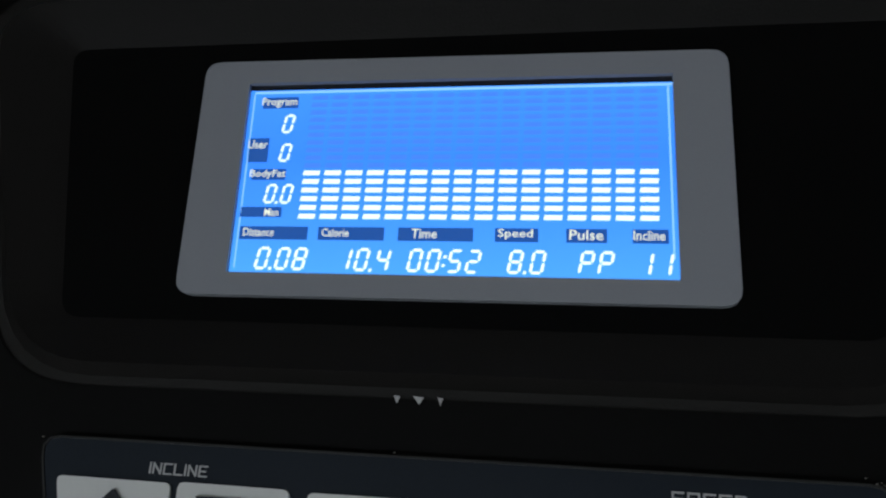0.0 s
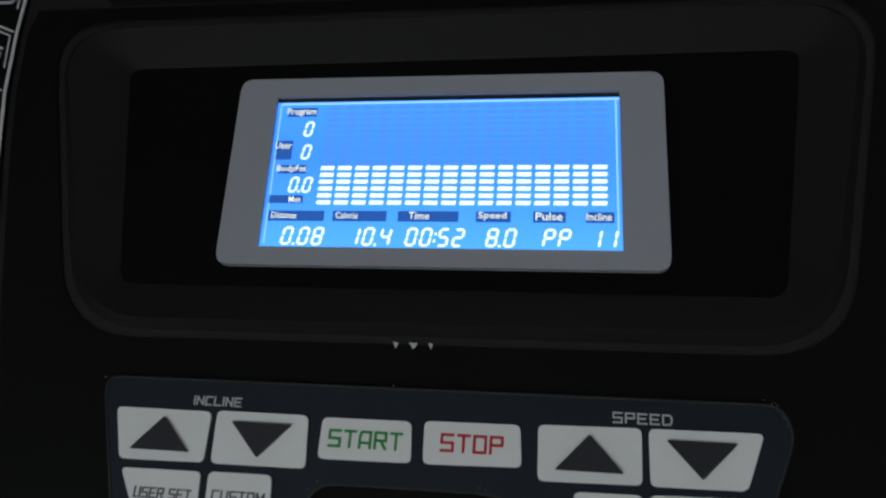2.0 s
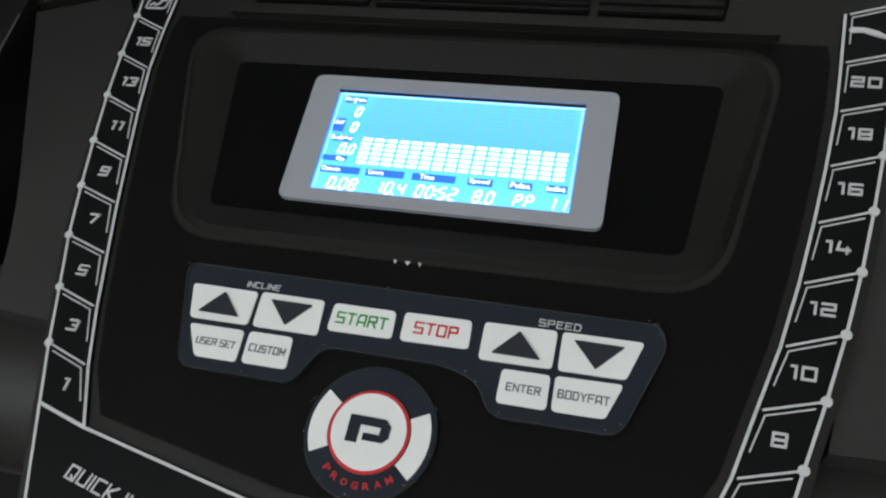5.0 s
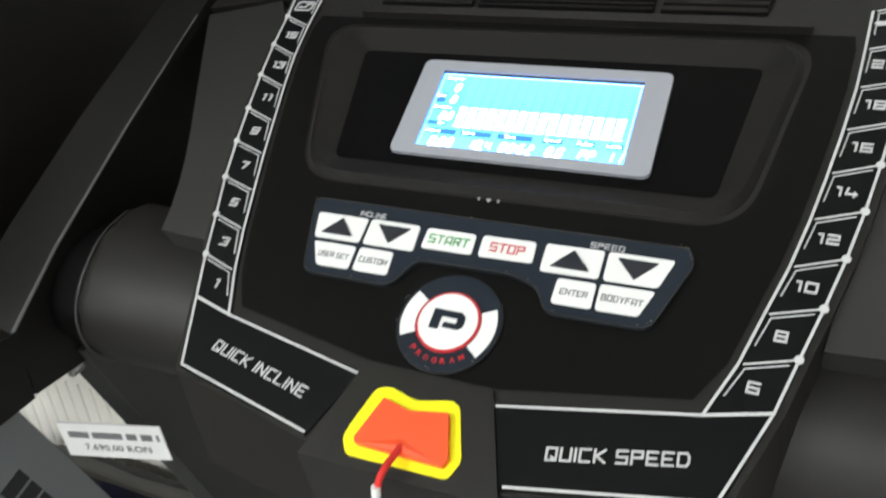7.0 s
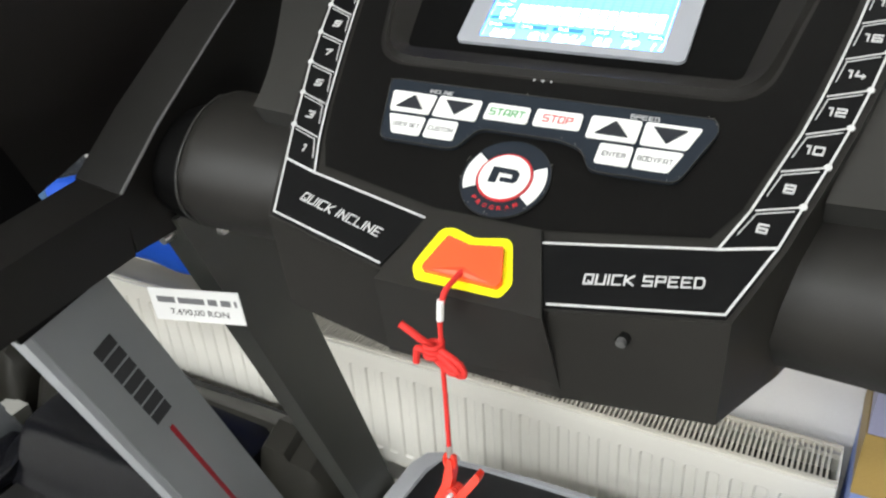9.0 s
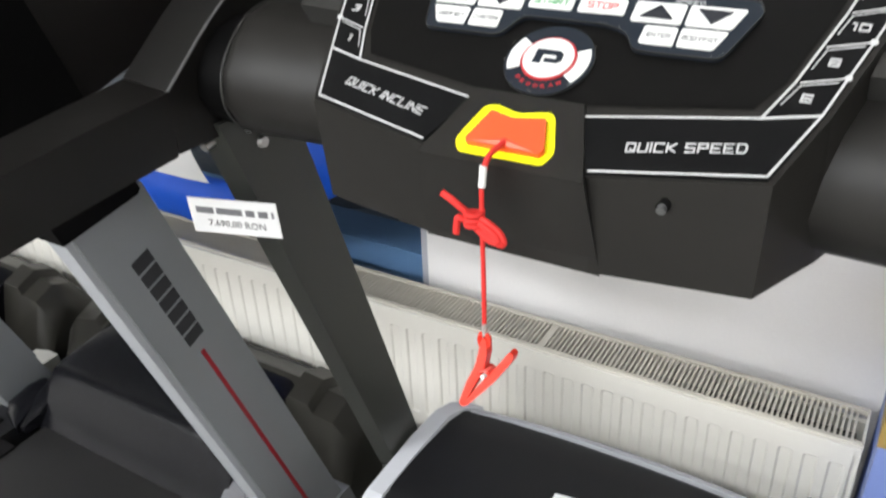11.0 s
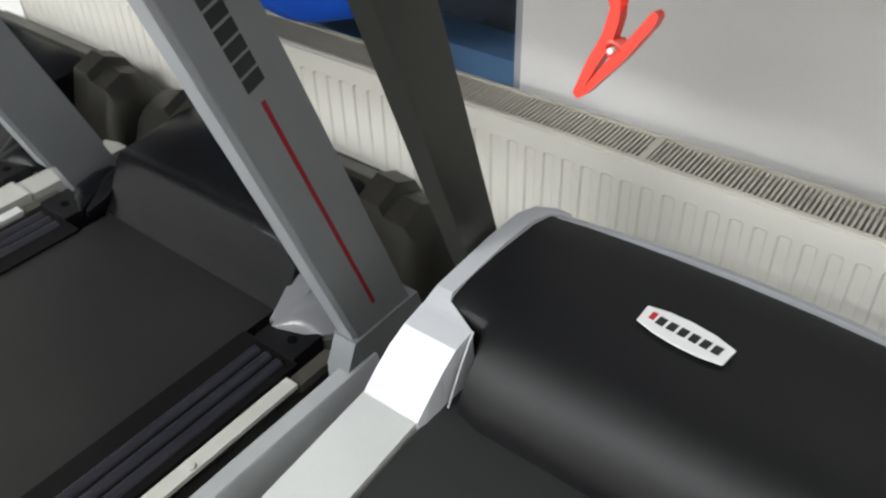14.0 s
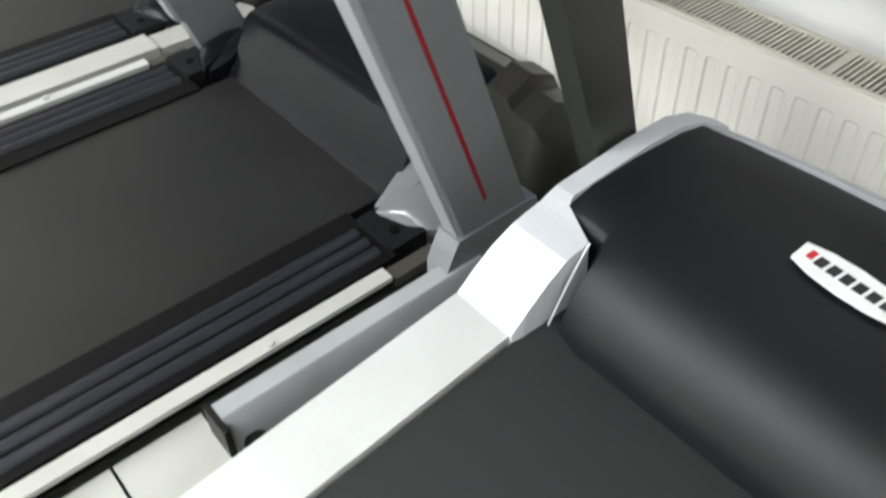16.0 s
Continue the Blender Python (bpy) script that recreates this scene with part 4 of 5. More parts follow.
    for y, z in ((0.061, 0.965), (0.048, 0.985)):
        part("bolt", tube([(s * 0.317, y, z), (s * 0.311, y, z)], [0.0065, 0.005], 10), STEEL, tread, "bright domed bolt", smooth=True)
    part("bolt", tube([(s * 0.337, 0.028, 0.978), (s * 0.337, 0.010, 0.974)], [0.007, 0.005], 10), STEEL, tread, "bright domed bolt", smooth=True)

# deck: sloping with the incline
SLOPE = 0.11


def deck_z(y, off=0.0):
    return 0.336 + SLOPE * (y - 0.035) + off


def deck_plank(x0, x1, y0, y1, t0, t1, bevel=0.0):
    bm = bmesh.new()
    vs = [bm.verts.new((x, y, deck_z(y, t))) for x in (x0, x1) for y in (y0, y1) for t in (t0, t1)]
    for f in ((0, 1, 3, 2), (4, 6, 7, 5), (0, 4, 5, 1), (2, 3, 7, 6), (0, 2, 6, 4), (1, 5, 7, 3)):
        bm.faces.new([vs[i] for i in f])
    if bevel:
        edge_bevel(bm, bevel)
    return bm


part("running_belt", deck_plank(-0.247, 0.247, -1.42, 0.22, -0.03, -0.006), BELT, tread, "smooth black running belt")
for s in (-1, 1):
    x0, x1 = sorted((s * 0.252, s * 0.3335))
    part("side_rail", deck_plank(x0, x1, -1.40, 0.034, -0.06, 0.0, 0.004), RAIL, tread, "pale brushed side rail", smooth=True)
    x0, x1 = sorted((s * 0.255, s * 0.328))
    part("deck_frame", deck_plank(x0, x1, -1.38, 0.30, -0.14, -0.062), DARK_POST, tread, "dark steel deck frame")
part("rear_roller_cover", deck_plank(-0.34, 0.34, -1.50, -1.402, -0.10, 0.006, 0.01), PLASTIC, tread, smooth=True)
for s in (-1, 1):
    x0, x1 = sorted((s * 0.27, s * 0.33))
    part("rear_foot", box((x0, -1.47, 0.0), (x1, -1.41, 0.10), 0.005), PLASTIC, tread, smooth=True)
    part("front_wheel_leg", box((x0, 0.18, 0.0), (x1, 0.30, 0.24), 0.006), DARK_POST, tread, smooth=True)

# motor hood: side profile swept across, black lid inside a silver shell
HOOD = [(0.068, 0.318), (0.0685, 0.340), (0.074, 0.356), (0.086, 0.374), (0.104, 0.393), (0.128, 0.410), (0.150, 0.420), (0.185, 0.431), (0.24, 0.440), (0.30, 0.443), (0.344, 0.440), (0.352, 0.432)]
lid_secs = []
for x, k in ((-0.290, 0.0), (-0.270, 0.6), (-0.236, 0.8), (-0.228, 0.9), (-0.222, 0.95), (-0.19, 1.0), (-0.12, 1.12), (-0.027, 1.15), (0.07, 1.12), (0.136, 1.0), (0.168, 0.95), (0.174, 0.9), (0.182, 0.8), (0.216, 0.6), (0.236, 0.0)):
    wide = abs(x + 0.027) / 0.263
    back = min(1.0, max(0.0, (wide - 0.735) / 0.06)) * 0.97
    sec = []
    for y, z in HOOD:
        yy = y + (0.142 - y) * back if y < 0.142 else y
        yy += (0.012 * (1 - wide * wide)) if y > 0.28 else 0
        sec.append((x, yy, min(z, 0.436) + 0.006 * k))
    lid_secs.append(sec + [(x, 0.345, 0.30), (x, 0.10, 0.30)])
part("motor_hood_lid", loft(lid_secs), PLASTIC_LID, tread, "black satin motor hood lid", smooth=True)
for s in (-1, 1):
    shell_secs = []
    for y, z, xi, xo in ((0.034, 0.338, 0.249, 0.332), (0.056, 0.361, 0.248, 0.330), (0.079, 0.383, 0.247, 0.327), (0.103, 0.403, 0.245, 0.322), (0.116, 0.409, 0.243, 0.320), (0.130, 0.415, 0.241, 0.318), (0.136, 0.418, 0.256, 0.3165), (0.148, 0.425, 0.286, 0.315), (0.158, 0.430, 0.290, 0.314), (0.26, 0.443, 0.284, 0.309), (0.32, 0.446, 0.280, 0.305), (0.35, 0.443, 0.270, 0.296), (0.366, 0.440, 0.25, 0.272)):
        c = -0.054 if s > 0 else 0.0
        shell_secs.append([(s * xi + c, y, z), (s * xo + c, y, z), (s * (xo + 0.002) + c, y, 0.30), (s * (xi - 0.009) + c, y, 0.30)])
    lip = curve_points([Vector((s * xi + c, y, z)) for xi, y, z in ((0.2405, 0.131, 0.414), (0.2385, 0.114, 0.396), (0.2365, 0.092, 0.366), (0.2370, 0.076, 0.334))], 5)
    part("shell_lip", tube(lip, 0.0016, 8), SHELL, tread, "thin pale lip of the shell", smooth=True)
    shell = loft(shell_secs)
    edge_bevel(shell, 0.0012, 1, 14)
    part("hood_shell", shell, SHELL, tread, "pale silver shell beside the hood")
back = []
for x in np.linspace(-0.262, 0.208, 13):
    k = 1 - (x / 0.27) ** 2
    back.append([(x, 0.3475 + 0.0165 * k, 0.441 + 0.006 * k), (x, 0.3560 + 0.0165 * k, 0.440 + 0.006 * k), (x, 0.362 + 0.014 * k, 0.30), (x, 0.342, 0.30)])
part("hood_back_edge", loft(back), SILVER_EDGE, tread, "silver rear edge of the hood", smooth=True)
BADGE = Matrix.LocRotScale((-0.031, 0.236, 0.4475), Euler((radians(4), 0, radians(-5))), Vector((0.93, 1.15, 1.0)))
badge = part("badge", prism([(-0.056, -0.012), (-0.03, -0.0165), (0.0, -0.018), (0.03, -0.0165), (0.056, -0.012), (0.058, 0.010), (0.03, 0.0155), (0, 0.017), (-0.03, 0.0155), (-0.058, 0.010)], 0.0, 0.003, BADGE, 0.001, 1), PAPER, tread, "white curved maker's badge")
part("badge_block", prism([(-0.047, -0.004), (-0.040, -0.004), (-0.040, 0.006), (-0.047, 0.006)], 0.003, 0.0036, BADGE), RED_INK, badge, "red block of the maker's mark")
for i in range(6):
    x = -0.037 + i * 0.0145
    part("badge_block", prism([(x, -0.006), (x + 0.0105, -0.006), (x + 0.0115, 0.005), (x + 0.001, 0.005)], 0.003, 0.0036, BADGE), INK, badge, "dark block of the maker's mark")

# ---- safety key ----
safety = thing("safety_key", (0, -0.085, 0.88), "red safety key with knotted cord and clip hanging from console", "safety key")
key_poly = [(-0.0160, -0.0510), (-0.0005, -0.0545), (0.0195, -0.0508), (0.0268, -0.0728), (0.0250, -0.0768), (-0.0220, -0.0768), (-0.0236, -0.0740)]
key_block = part("key_block", prism(rounded(key_poly, 0.0008, 2), 0.0042, 0.0080, PANEL, 0.0007), KEY_RED, safety, "orange-red key block", smooth=True)
lip = bmesh.new()
tip = lip.verts.new(on_panel(0.0020, -0.0728, 0.0098))
foot = [lip.verts.new(on_panel(*p, 0.0078)) for p in ((-0.0205, -0.0758), (0.0238, -0.0758), (0.0010, -0.0685))]
for k in range(3):
    lip.faces.new((foot[k], foot[(k + 1) % 3], tip))
lip.faces.new(foot[::-1])
part("cord_lip", lip, KEY_RED, key_block, "raised lip round the cord hole")
stub = [on_panel(0.0022, -0.0722, 0.0080), on_panel(0.0015, -0.0780, 0.0105), (0.0008, -0.0850, 1.068), (-0.0004, -0.0893, 1.058)]
part("cord_sleeve", tube(curve_points(stub), 0.0018), CORD_RED, safety, smooth=True)
part("white_sleeve", tube([(-0.0002, -0.0888, 1.064), (-0.0006, -0.0900, 1.051)], 0.0022), CORD_WHITE, safety, "white band on the cord", smooth=True)
part("cord", tube(curve_points([(-0.0007, -0.0902, 1.050), (-0.0005, -0.0905, 1.03), (0.0, -0.090, 0.99), (0.0, -0.0895, 0.952)]), 0.0015, 8), CORD_RED, safety, "thin red cord", smooth=True)


def slid(points):
    """The loose turns of the knot, pulled towards its tail."""
    return curve_points([(x - 0.005, y + 0.003, z) for x, y, z in points])


knot_pts = [(-0.005 + 0.0052 * math.cos(a), -0.0915 + 0.0052 * math.sin(a), 1.0285 + 0.0011 * a / 2 - 0.004) for a in np.linspace(0, 20, 40)]
part("knot", tube(knot_pts, 0.0016, 7), CORD_RED, safety, "tied red knot", smooth=True)
part("knot_loop", tube(slid([(0.002, -0.095, 1.032), (0.010, -0.097, 1.031), (0.018, -0.097, 1.026), (0.0205, -0.097, 1.020), (0.016, -0.097, 1.019), (0.008, -0.096, 1.024), (0.000, -0.095, 1.028)]), 0.0022, 8), CORD_RED, safety, smooth=True)
part("knot_loop", tube(slid([(0.001, -0.096, 1.030), (0.011, -0.099, 1.028), (0.018, -0.099, 1.022), (0.012, -0.098, 1.020), (0.002, -0.097, 1.026)]), 0.0020, 8), CORD_RED, safety, smooth=True)
part("knot_tail", tube(slid([(-0.002, -0.094, 1.031), (-0.009, -0.096, 1.037), (-0.014, -0.097, 1.041), (-0.020, -0.097, 1.044)]), [0.0023] * 18 + [0.0028], 8), CORD_RED, safety, smooth=True)
part("knot_tail", tube(slid([(-0.002, -0.095, 1.027), (-0.009, -0.097, 1.030), (-0.0105, -0.097, 1.026), (-0.0110, -0.097, 1.019)]), 0.0022, 8), CORD_RED, safety, smooth=True)
part("ferrule", tube([(0, -0.0895, 0.956), (0, -0.0895, 0.947)], 0.0020, 8), STEEL, safety, "small metal ferrule", smooth=True)
part("clip_ring", tube([(0.0035 * math.cos(a), -0.0895, 0.9425 + 0.0058 * math.sin(a)) for a in np.linspace(0, 2 * math.pi, 17)[:-1]], 0.0017, 7, closed=True), CLIP_RED, safety, smooth=True)
# spring clip of two jaws
CLIP = Matrix.LocRotScale((0.001, -0.092, 0.9175), Euler((radians(80), radians(0), 0)), Vector((1.16, 1.16, 1.16)))
part("clip_jaw", prism(rounded([(-0.0022, 0.0235), (0.0008, 0.0235), (0.0020, 0.0140), (0.0008, 0.0040), (-0.0046, -0.0085), (-0.0104, -0.0236), (-0.0131, -0.0215), (-0.0090, -0.0060), (-0.0044, 0.0060)], 0.0013, 3), -0.0033, 0.0033, CLIP, 0.0010), CLIP_RED, safety, "red clip jaw", smooth=True)
part("clip_jaw", prism(rounded([(0.0152, 0.0204), (0.0182, 0.0186), (0.0170, 0.0142), (0.0072, -0.0020), (-0.0068, -0.0205), (-0.0106, -0.0238), (-0.0098, -0.0205), (-0.0010, -0.0052), (0.0046, 0.0026), (0.0112, 0.0132)], 0.0015, 3), -0.0033, 0.0033, CLIP, 0.0010), CLIP_RED, safety, "red clip jaw", smooth=True)
part("clip_spring", tube([CLIP @ Vector((0.0015 + 0.0032 * math.cos(a), 0.0010 + 0.0032 * math.sin(a), -0.005 + 0.0008 * a / 2)) for a in np.linspace(0, 22, 50)], 0.0012, 6), CLIP_RED, safety, smooth=True)
part("clip_pin", tube([CLIP @ Vector((0.0015, 0.0010, -0.0050)), CLIP @ Vector((0.0015, 0.0010, 0.0056))], 0.0015, 8), PAPER, safety, "white clip pin", smooth=True)

# ---- papers on the upright ----
TAG = Matrix.LocRotScale((-0.3245, 0.0200, 0.9015), Euler((radians(96), 0, radians(16.5))), Vector((0.75, 0.985, 1.0)))
tag = thing("price_tag", (-0.3245, 0.020, 0.88), "white printed price tag stuck to the dark upright", "price tag")
card = part("card", prism([(-0.0605, -0.0195), (0.0605, -0.0190), (0.0600, 0.0200), (-0.0600, 0.0195)], -0.0006, 0.0006, TAG), PAPER, tag)
for x, w in zip((-0.051, -0.023, 0.017, 0.034, 0.052), (0.024, 0.035, 0.012, 0.013, 0.003)):
    part("print_bar", prism([(x, 0.0030), (x + w, 0.0030), (x + w, 0.0100), (x, 0.0100)], 0.0006, 0.0009, TAG), PRINT, card)
lettering("7.690,00 RON", (0.002, -0.0080), (0.078, 0.0088), TAG, INK, card, 0.0009, bold=0.008)
sheet = thing("paper_sheet", (-1.0, 0.515, 0.6), "white folded paper leaning on the blue sack", "paper")
bm = bmesh.new()
grid = []
for i in range(9):
    row = []
    for j in range(6):
        s, t = j / 5, i / 8
        x = -1.110 + 0.015 * t + s * (0.150 + 0.012 * t) + 0.038 * t * t
        row.append((x, 0.506 + 0.008 * math.sin(3 * t + 2 * s), 0.742 - 0.140 * t + 0.010 * s))
    grid.append(row)
for d in (0, 0.0006):
    vs = [[bm.verts.new((x, y + d, z)) for x, y, z in r] for r in grid]
    for i in range(8):
        for j in range(5):
            bm.faces.new((vs[i][j], vs[i][j + 1], vs[i + 1][j + 1], vs[i + 1][j]))
sheet_mesh = part("sheet", bm, PAPER, sheet, smooth=True)
for k, (a, b) in enumerate(((0.10, 0.78), (0.10, 0.92), (0.12, 0.88), (0.20, 0.70))):
    t = 0.22 + 0.13 * k
    lo, hi = (Vector((-1.110 + 0.015 * t + c * (0.150 + 0.012 * t) + 0.038 * t * t, 0.5042 + 0.008 * math.sin(3 * t + 2 * c), 0.742 - 0.140 * t + 0.010 * c)) for c in (a, b))
    line = bmesh.new()
    add_prism(line, [(0, -0.0014), (1, -0.0014), (1, 0.0014), (0, 0.0014)], 0.0, 0.0004, Matrix(((hi.x - lo.x, 0, 0, lo.x), (hi.y - lo.y, 0, 1, lo.y), (hi.z - lo.z, 1, 0, lo.z), (0, 0, 0, 1))))
    part("print_line", line, PRINT_PALE, sheet_mesh, "faint grey printed line")

# ---- blue sack by the window ----
sack = thing("blue_sack", (-0.85, 0.57, 0.45), "crumpled bright blue plastic sack on the radiator at the window", "sack")
secs = []
for k in range(19):
    x = -1.34 + 0.79 * k / 18
    lo_pts = ((-1.34, 0.555), (-1.25, 0.48), (-1.07, 0.462), (-0.95, 0.460), (-0.83, 0.492), (-0.63, 0.622), (-0.548, 0.716))
    hi_pts = ((-1.34, 0.60), (-1.24, 0.630), (-1.13, 0.580), (-0.95, 0.575), (-0.84, 0.600), (-0.74, 0.74), (-0.66, 0.80), (-0.63, 0.765), (-0.548, 0.726))
    z0 = float(np.interp(x, [p[0] for p in lo_pts], [p[1] for p in lo_pts]))
    z1 = float(np.interp(x, [p[0] for p in hi_pts], [p[1] for p in hi_pts]))
    ring = []
    for a in range(20):
        t = 2 * math.pi * a / 20
        q = Vector((x, 0.575 + 0.055 * math.cos(t) * (0.25 + 0.75 * min(1, (z1 - z0) / 0.3)), (z0 + z1) / 2 + (z1 - z0) / 2 * math.sin(t)))
        ring.append(q + 0.008 * Vector(noise.noise_vector(q * 14)))
    secs.append(ring)
part("sack_body", loft(secs), BLUE, sack, smooth=True)

banner = thing("blue_banner", (-0.5, 0.62, 1.14), "plain blue banner hanging in front of the white wall", "banner")
secs = []
for k in range(13):
    z = 1.135 + 0.05 * k
    secs.append([(-0.60, 0.625 + 0.006 * math.sin(k), z), (-0.50, 0.620 + 0.006 * math.sin(k * 1.3 + 1), z), (-0.40, 0.626 + 0.005 * math.sin(k * 0.8), z + 0.004), (-0.40, 0.628 + 0.005 * math.sin(k * 0.8), z + 0.004), (-0.50, 0.622 + 0.006 * math.sin(k * 1.3 + 1), z), (-0.60, 0.627 + 0.006 * math.sin(k), z)])
part("cloth", loft(secs), BLUE, banner, smooth=True)

# ---- carton at the end of the radiator ----
carton = thing("carton", (0.42, 0.50, 0.0), "printed blue carton with a yellow band beside the radiator", "carton")
part("carton_body", box((0.256, 0.44, 0.0), (0.62, 0.63, 0.530), 0.003), CARTON_BLUE, carton, smooth=True)
part("carton_band", box((0.2545, 0.4385, 0.530), (0.6215, 0.6315, 0.625), 0.003), CARTON_YELLOW, carton, "yellow printed band", smooth=True)
part("carton_top", box((0.256, 0.44, 0.625), (0.62, 0.63, 0.74), 0.003), CARTON_PALE, carton, "pale lilac printed top", smooth=True)

# ---- neighbouring treadmills ----


def grey_treadmill(dx, label, full):
    t = thing("treadmill", (-0.872 + dx, -0.5, 0.0), label, "treadmill", "grey treadmills in a row")
    cx = -0.872 + dx
    belt = bmesh.new()
    add_box(belt, (cx - 0.222, -1.35, 0.175), (cx + 0.218, 0.30, 0.197))
    part("running_belt", belt, BELT_K, t, "worn grey-black running belt")
    for s in (-1, 1):
        # ribbed foot rail
        x0 = cx + s * 0.219
        rail = part("foot_rail", box((min(x0, x0 + s * 0.117), -1.33, 0.150), (max(x0, x0 + s * 0.117), 0.10, 0.202), 0.003), GROOVE, t, "ribbed dark foot rail", smooth=True)
        for k in range(3):
            xr = x0 + s * (0.046 + 0.024 * k)
            rib = prism([(xr - 0.0095, 0.200), (xr + 0.0095, 0.200), (xr + 0.0075, 0.2055), (xr + 0.0030, 0.2085), (xr - 0.0030, 0.2085), (xr - 0.0075, 0.2055)], -1.32, 0.085, Matrix(((1, 0, 0, 0), (0, 0, 1, 0), (0, 1, 0, 0), (0, 0, 0, 1))))
            part("rail_rib", rib, RIB, rail, smooth=True)
        x1 = cx + s * 0.339
        if full or s < 0:
            wide = 0.023 if s > 0 else 0.022
            shift = 0.004 if s > 0 else -0.014
            trim = part("side_trim", box((min(x1, x1 + s * wide) + shift, -1.34, 0.195), (max(x1, x1 + s * wide) + shift, 0.070, 0.203), 0.002), CREAM if s > 0 else PALE_TRIM, t, "cream painted side trim" if s > 0 else "pale silver side trim", smooth=True)
            part("trim_screw", tube([(x1 + s * 0.0145 + shift, -0.115, 0.202), (x1 + s * 0.0145 + shift, -0.115, 0.2060)], 0.006, 12), CREAM, trim, smooth=True)
            part("trim_end", box((min(x1, x1 + s * wide) + shift, 0.074, 0.180), (max(x1, x1 + s * wide) + shift, 0.150, 0.196), 0.002), TRIM_END, t, "dull brown end of the trim", smooth=True)
        part("frame", box((min(x1, x1 + s * 0.024), -1.3, 0.03), (max(x1, x1 + s * 0.024), 0.42, 0.150)), DARK_POST, t, "dark frame tube under the trim")
        part("rear_foot", box((min(x1, x1 + s * 0.03), -1.3, 0.0), (max(x1, x1 + s * 0.03), -1.24, 0.032)), PLASTIC, t)
        part("front_foot", box((min(x1, x1 + s * 0.03), 0.30, 0.0), (max(x1, x1 + s * 0.03), 0.38, 0.032)), PLASTIC, t)
    # motor hood
    hood = [(0.160, 0.192), (0.170, 0.206), (0.180, 0.220), (0.214, 0.290), (0.224, 0.300), (0.240, 0.305), (0.38, 0.322), (0.455, 0.300), (0.475, 0.190)]
    secs = []
    for x, k in ((-0.232, 0.95), (-0.215, 1.0), (-0.12, 1.01), (0.0, 1.02), (0.12, 1.01), (0.215, 1.0), (0.236, 0.95)):
        secs.append([(cx + x, 0.135 + (y - 0.135) * (0.97 + 0.03 * k), 0.19 + (z - 0.19) * k) for y, z in hood])
    part("motor_hood", loft(secs), LID_K, t, "grey-black motor hood", smooth=True)
    beam = loft([[(cx + x, 0.300, 0.03), (cx + x, 0.320, 0.210 * k), (cx + x, 0.350 + 0.03 * (1 - k), 0.318 * k), (cx + x, 0.400, 0.338 * k), (cx + x, 0.445, 0.318 * k), (cx + x, 0.505, 0.205 * k), (cx + x, 0.505, 0.03)]
                 for x, k in ((-0.395, 0.62), (-0.372, 0.80), (-0.330, 0.94), (-0.262, 1.0), (-0.250, 0.955), (0.230, 0.955), (0.242, 1.01), (0.285, 1.0), (0.293, 0.945), (0.335, 0.93), (0.362, 0.84), (0.375, 0.72))])
    part("front_cover", beam, COVER_K, t, "dark moulded front cover", smooth=True)
    for s in (-1, 1):
        x0, x1 = sorted((cx + s * 0.258, cx + s * 0.330))
        petal = loft([[(cx + s * xa, y, 0.195), (cx + s * xa, y, za), (cx + s * (xa * 0.5 + xb * 0.5), y, zb), (cx + s * xb, y, zc), (cx + s * xb, y, 0.195)] for y, xa, xb, za, zb, zc in
                      ((0.135, 0.240, 0.250, 0.210, 0.211, 0.210), (0.165, 0.232, 0.264, 0.222, 0.227, 0.222), (0.20, 0.226, 0.270, 0.242, 0.248, 0.240), (0.245, 0.220, 0.270, 0.262, 0.268, 0.258), (0.256, 0.224, 0.262, 0.240, 0.242, 0.238))])
        part("hood_cheek", petal, PETAL if s > 0 and full else LID_K, t, "glossy grey hood cheek", smooth=True)
        petal = loft([[(cx + s * xa, y, 0.195), (cx + s * xa, y, za)] + [(cx + s * (xa + (xb - xa) * k), y, za + (zc - za) * k + (zb - za) * 4 * k * (1 - k)) for k in (0.2, 0.4, 0.6, 0.8)] + [(cx + s * xb, y, zc), (cx + s * xb, y, 0.195)] for y, xa, xb, za, zb, zc in
                      ((0.128, 0.252, 0.264, 0.211, 0.213, 0.207), (0.144, 0.254, 0.312, 0.218, 0.230, 0.205), (0.172, 0.258, 0.338, 0.228, 0.242, 0.207), (0.21, 0.268, 0.342, 0.238, 0.250, 0.210), (0.236, 0.272, 0.340, 0.236, 0.246, 0.210), (0.246, 0.276, 0.330, 0.220, 0.224, 0.206))])
        part("hood_cheek", petal, PETAL if s > 0 and full else LID_K, t, "glossy grey hood cheek", smooth=True)
        part("end_block", box((x0 - 0.012, 0.098, 0.150), (x1, 0.158, 0.209), 0.004), PLASTIC_LID, t, "black rail end block", smooth=True)
        part("bolt_hole", tube([(cx + s * 0.300, 0.125, 0.2085), (cx + s * 0.300, 0.125, 0.2105)], 0.008, 14), RECESS, t)
        if not full:
            continue
        # leaning upright with its base bar
        xi, xo = (cx + 0.394, cx + 0.428) if s > 0 else (cx - 0.342, cx - 0.388)
        lo, hi = min(xi, xo), max(xi, xo)
        post = prism([(-0.079, 0.915), (0.017, 0.915), (0.255, 0.262), (0.146, 0.262)], lo, hi, SIDE)
        edge_bevel(post, 0.004, 2)
        p = part("post", post, SILVER, t, "silver leaning upright", smooth=True)
        # the upright's lit narrow face, put in as a strip of lighter silver
        edge = prism([(-0.087, 0.915), (-0.077, 0.915), (0.149, 0.262), (0.138, 0.262)], lo + 0.002, hi - 0.004, SIDE)
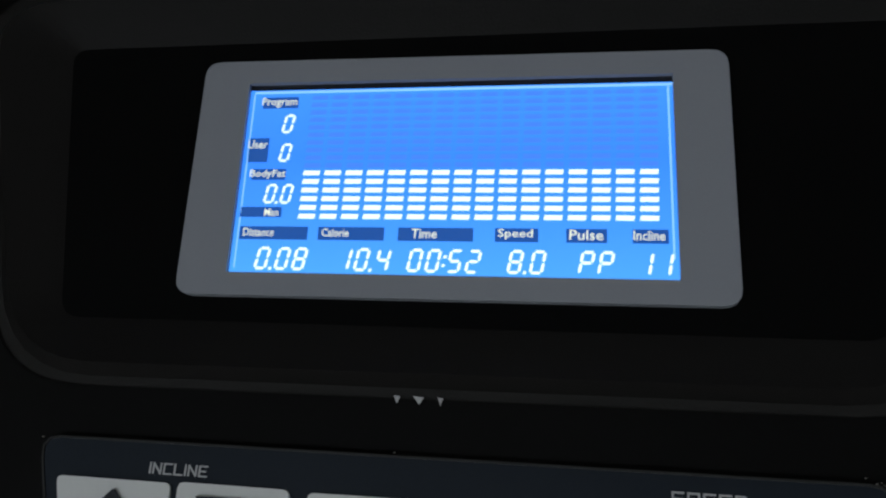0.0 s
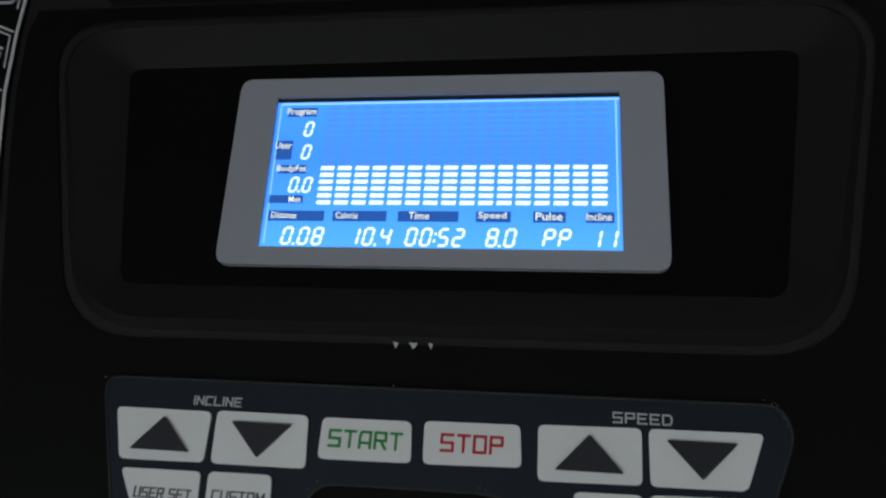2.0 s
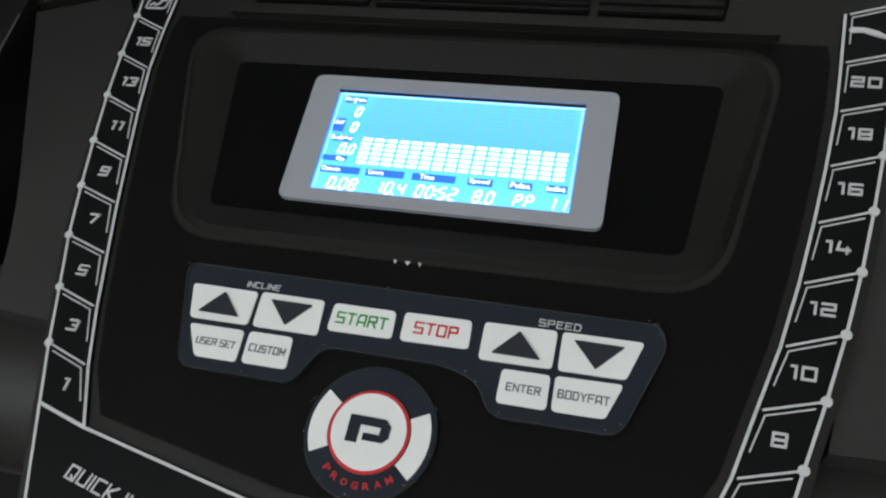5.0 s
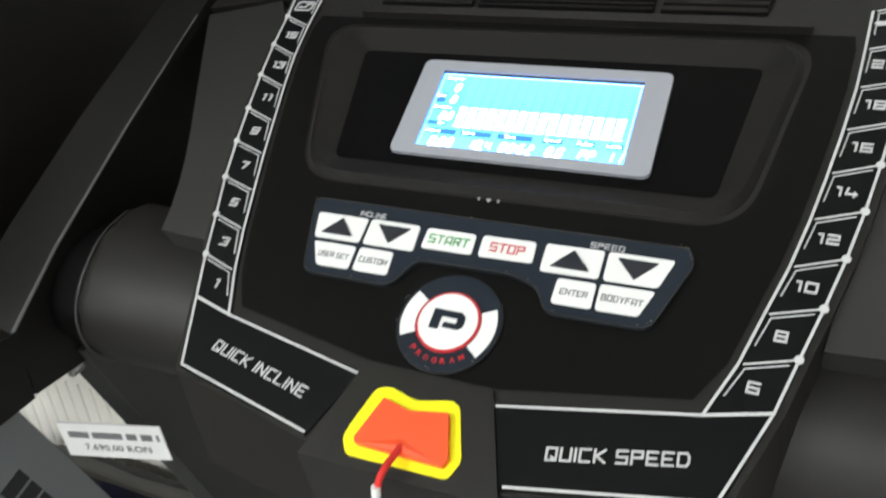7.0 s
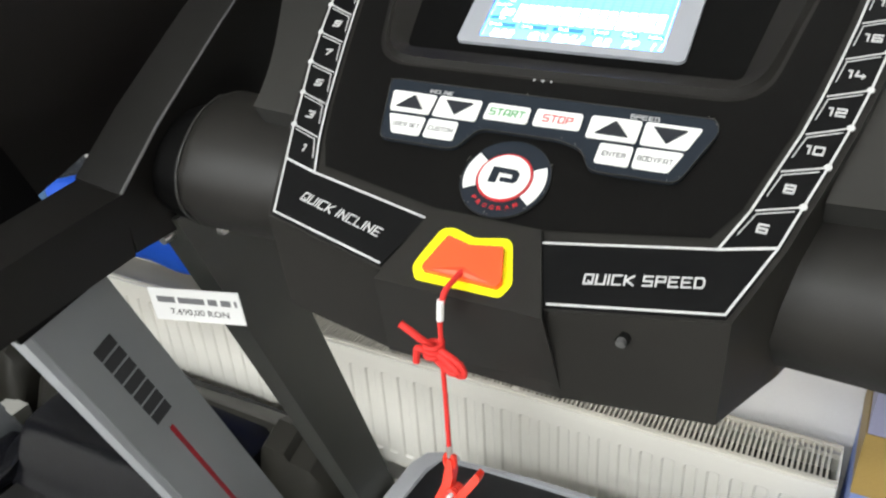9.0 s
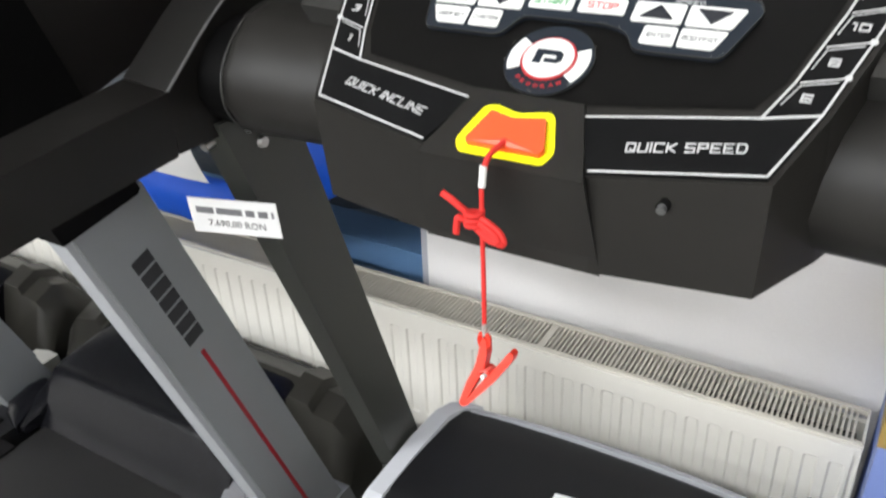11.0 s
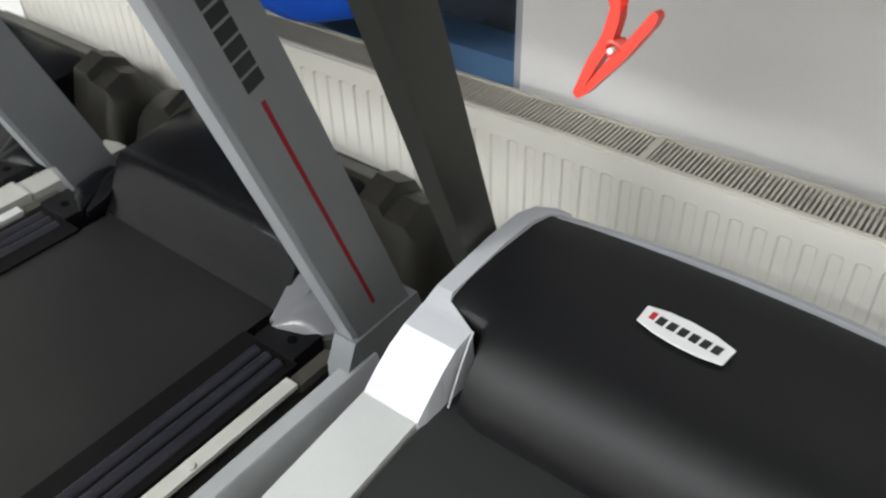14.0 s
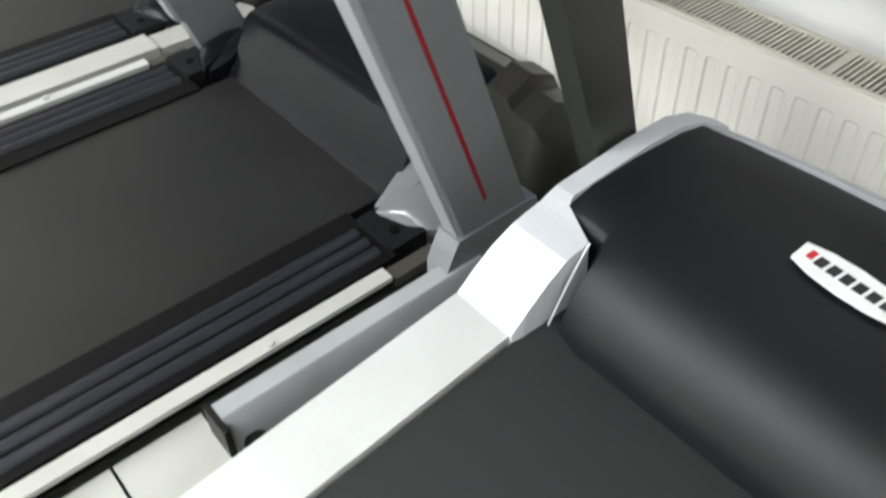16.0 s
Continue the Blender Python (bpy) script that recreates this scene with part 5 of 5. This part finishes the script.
        part("lit_face_strip", edge, SILVER_EDGE, p, "paler strip for the brightly lit narrow face")
        if full:
            part("post_sleeve", prism([(-0.200, 1.235), (-0.100, 1.235), (0.010, 0.912), (0.006, 0.907), (-0.085, 0.893)], lo - 0.008, hi + 0.006, SIDE, 0.006), RECESS, t, "black sleeve over the upright", smooth=True)
        part("post_socket", prism([(0.130, 0.275), (0.266, 0.275), (0.330, 0.07), (0.190, 0.07)] if s > 0 else [(0.150, 0.262), (0.252, 0.262), (0.322, 0.07), (0.214, 0.07)], lo - 0.004 * (s > 0), hi + 0.004 * (s > 0), SIDE, 0.004 if s > 0 else 0.0), SILVER, t, "silver post socket", smooth=True)
        if s > 0:
            bar_shape = prism([(cx + 0.411, 0.10), (cx + 0.411, 0.229), (cx + 0.413, 0.231), (cx + 0.436, 0.231), (cx + 0.439, 0.228), (cx + 0.450, 0.180), (cx + 0.450, 0.10)], -0.219, 0.165, Matrix(((1, 0, 0, 0), (0, 0, 1, 0), (0, 1, 0, 0), (0, 0, 0, 1))))
            part("base_bar", bar_shape, BAR, t, "silver base bar", smooth=True)
            part("gusset", prism([(0.130, 0.272), (0.146, 0.268), (0.190, 0.12), (0.104, 0.12), (0.110, 0.2305)], lo - 0.003, hi + 0.003, SIDE, 0.002), SILVER, t, "pale silver gusset before the upright", smooth=True)
            part("bar_cap", box((cx + 0.404, -0.227, 0.100), (cx + 0.452, -0.219, 0.226), 0.002), PLASTIC, t, "dark bar end cap", smooth=True)
            part("bar_foot", tube([(cx + 0.462, -0.196, 0.12), (cx + 0.462, -0.196, 0.192)], 0.016, 20), PLASTIC, t, "round black rubber foot", smooth=True)
            for y0, y1 in ((-1.10, -0.338), (-0.334, -0.224)):
                part("cover_panel", box((cx + 0.372, y0, 0.06), (cx + 0.500, y1, 0.176), 0.003), CREAM, t, "cream side cover panel", smooth=True)
        else:
            part("base_bar", box((cx - 0.466, -1.20, 0.10), (cx - 0.400, 0.112, 0.200), 0.003), CREAM, t, "cream base bar", smooth=True)
            part("base_bar_end", box((cx - 0.462, 0.114, 0.10), (cx - 0.402, 0.330, 0.194), 0.003), CREAM, t, "cream base bar end", smooth=True)
        part("bolt", tube([((lo + hi) / 2, -0.056, 0.856), ((lo + hi) / 2, -0.064, 0.853)], [0.007, 0.005], 12), STEEL, t, "bright bolt head", smooth=True)
        if s > 0:
            # maker's word as plain blocks, and the red stripe
            d = Vector((0.215, -0.60)).normalized()
            n = Vector((-d.y, d.x))
            start = Vector((-0.006, 0.840))
            for k in range(7):
                a = start + d * (0.0208 * k)
                q = [a - n * 0.0125, a + d * 0.0168 - n * 0.0125, a + d * 0.0168 + n * 0.0125, a + n * 0.0125]
                part("maker_block", prism([tuple(v) for v in q], xo - 0.0004, xo + 0.0006, SIDE), INK, p, "dark block of the maker's word")
            a, b = Vector((0.046, 0.688)), Vector((0.177, 0.317))
            e = (b - a).normalized()
            w = Vector((-e.y, e.x)) * 0.0028
            part("red_stripe", prism([tuple(v) for v in (a + w, a - w, b - w, b + w)], xo - 0.0004, xo + 0.0007, SIDE), STRIPE_RED, p, "thin red stripe")
    if full:
        bm = loft([[(cx + x, -0.20, 1.00), (cx + x, -0.03, 1.005), (cx + x, 0.04, 1.025), (cx + x, 0.10, 1.00), (cx + x, 0.22, 1.03), (cx + x, 0.38, 1.62), (cx + x, 0.30, 1.66), (cx + x, -0.06, 1.12)] for x in (-0.38, -0.30, 0.0, 0.30, 0.422)])
        for v in bm.verts:
            if v.co.y > 0.15 and v.co.x > cx + 0.4:
                v.co.x += 0.085
        edge_bevel(bm, 0.012, 2)
        part("console", bm, CONSOLE_K, t, "black console housing", smooth=True)
    return t


grey_treadmill(0.0, "silver and black treadmill with a worn belt and red stripe", True)
grey_treadmill(-0.80, "grey treadmill with ribbed foot rails and no console in view", False)
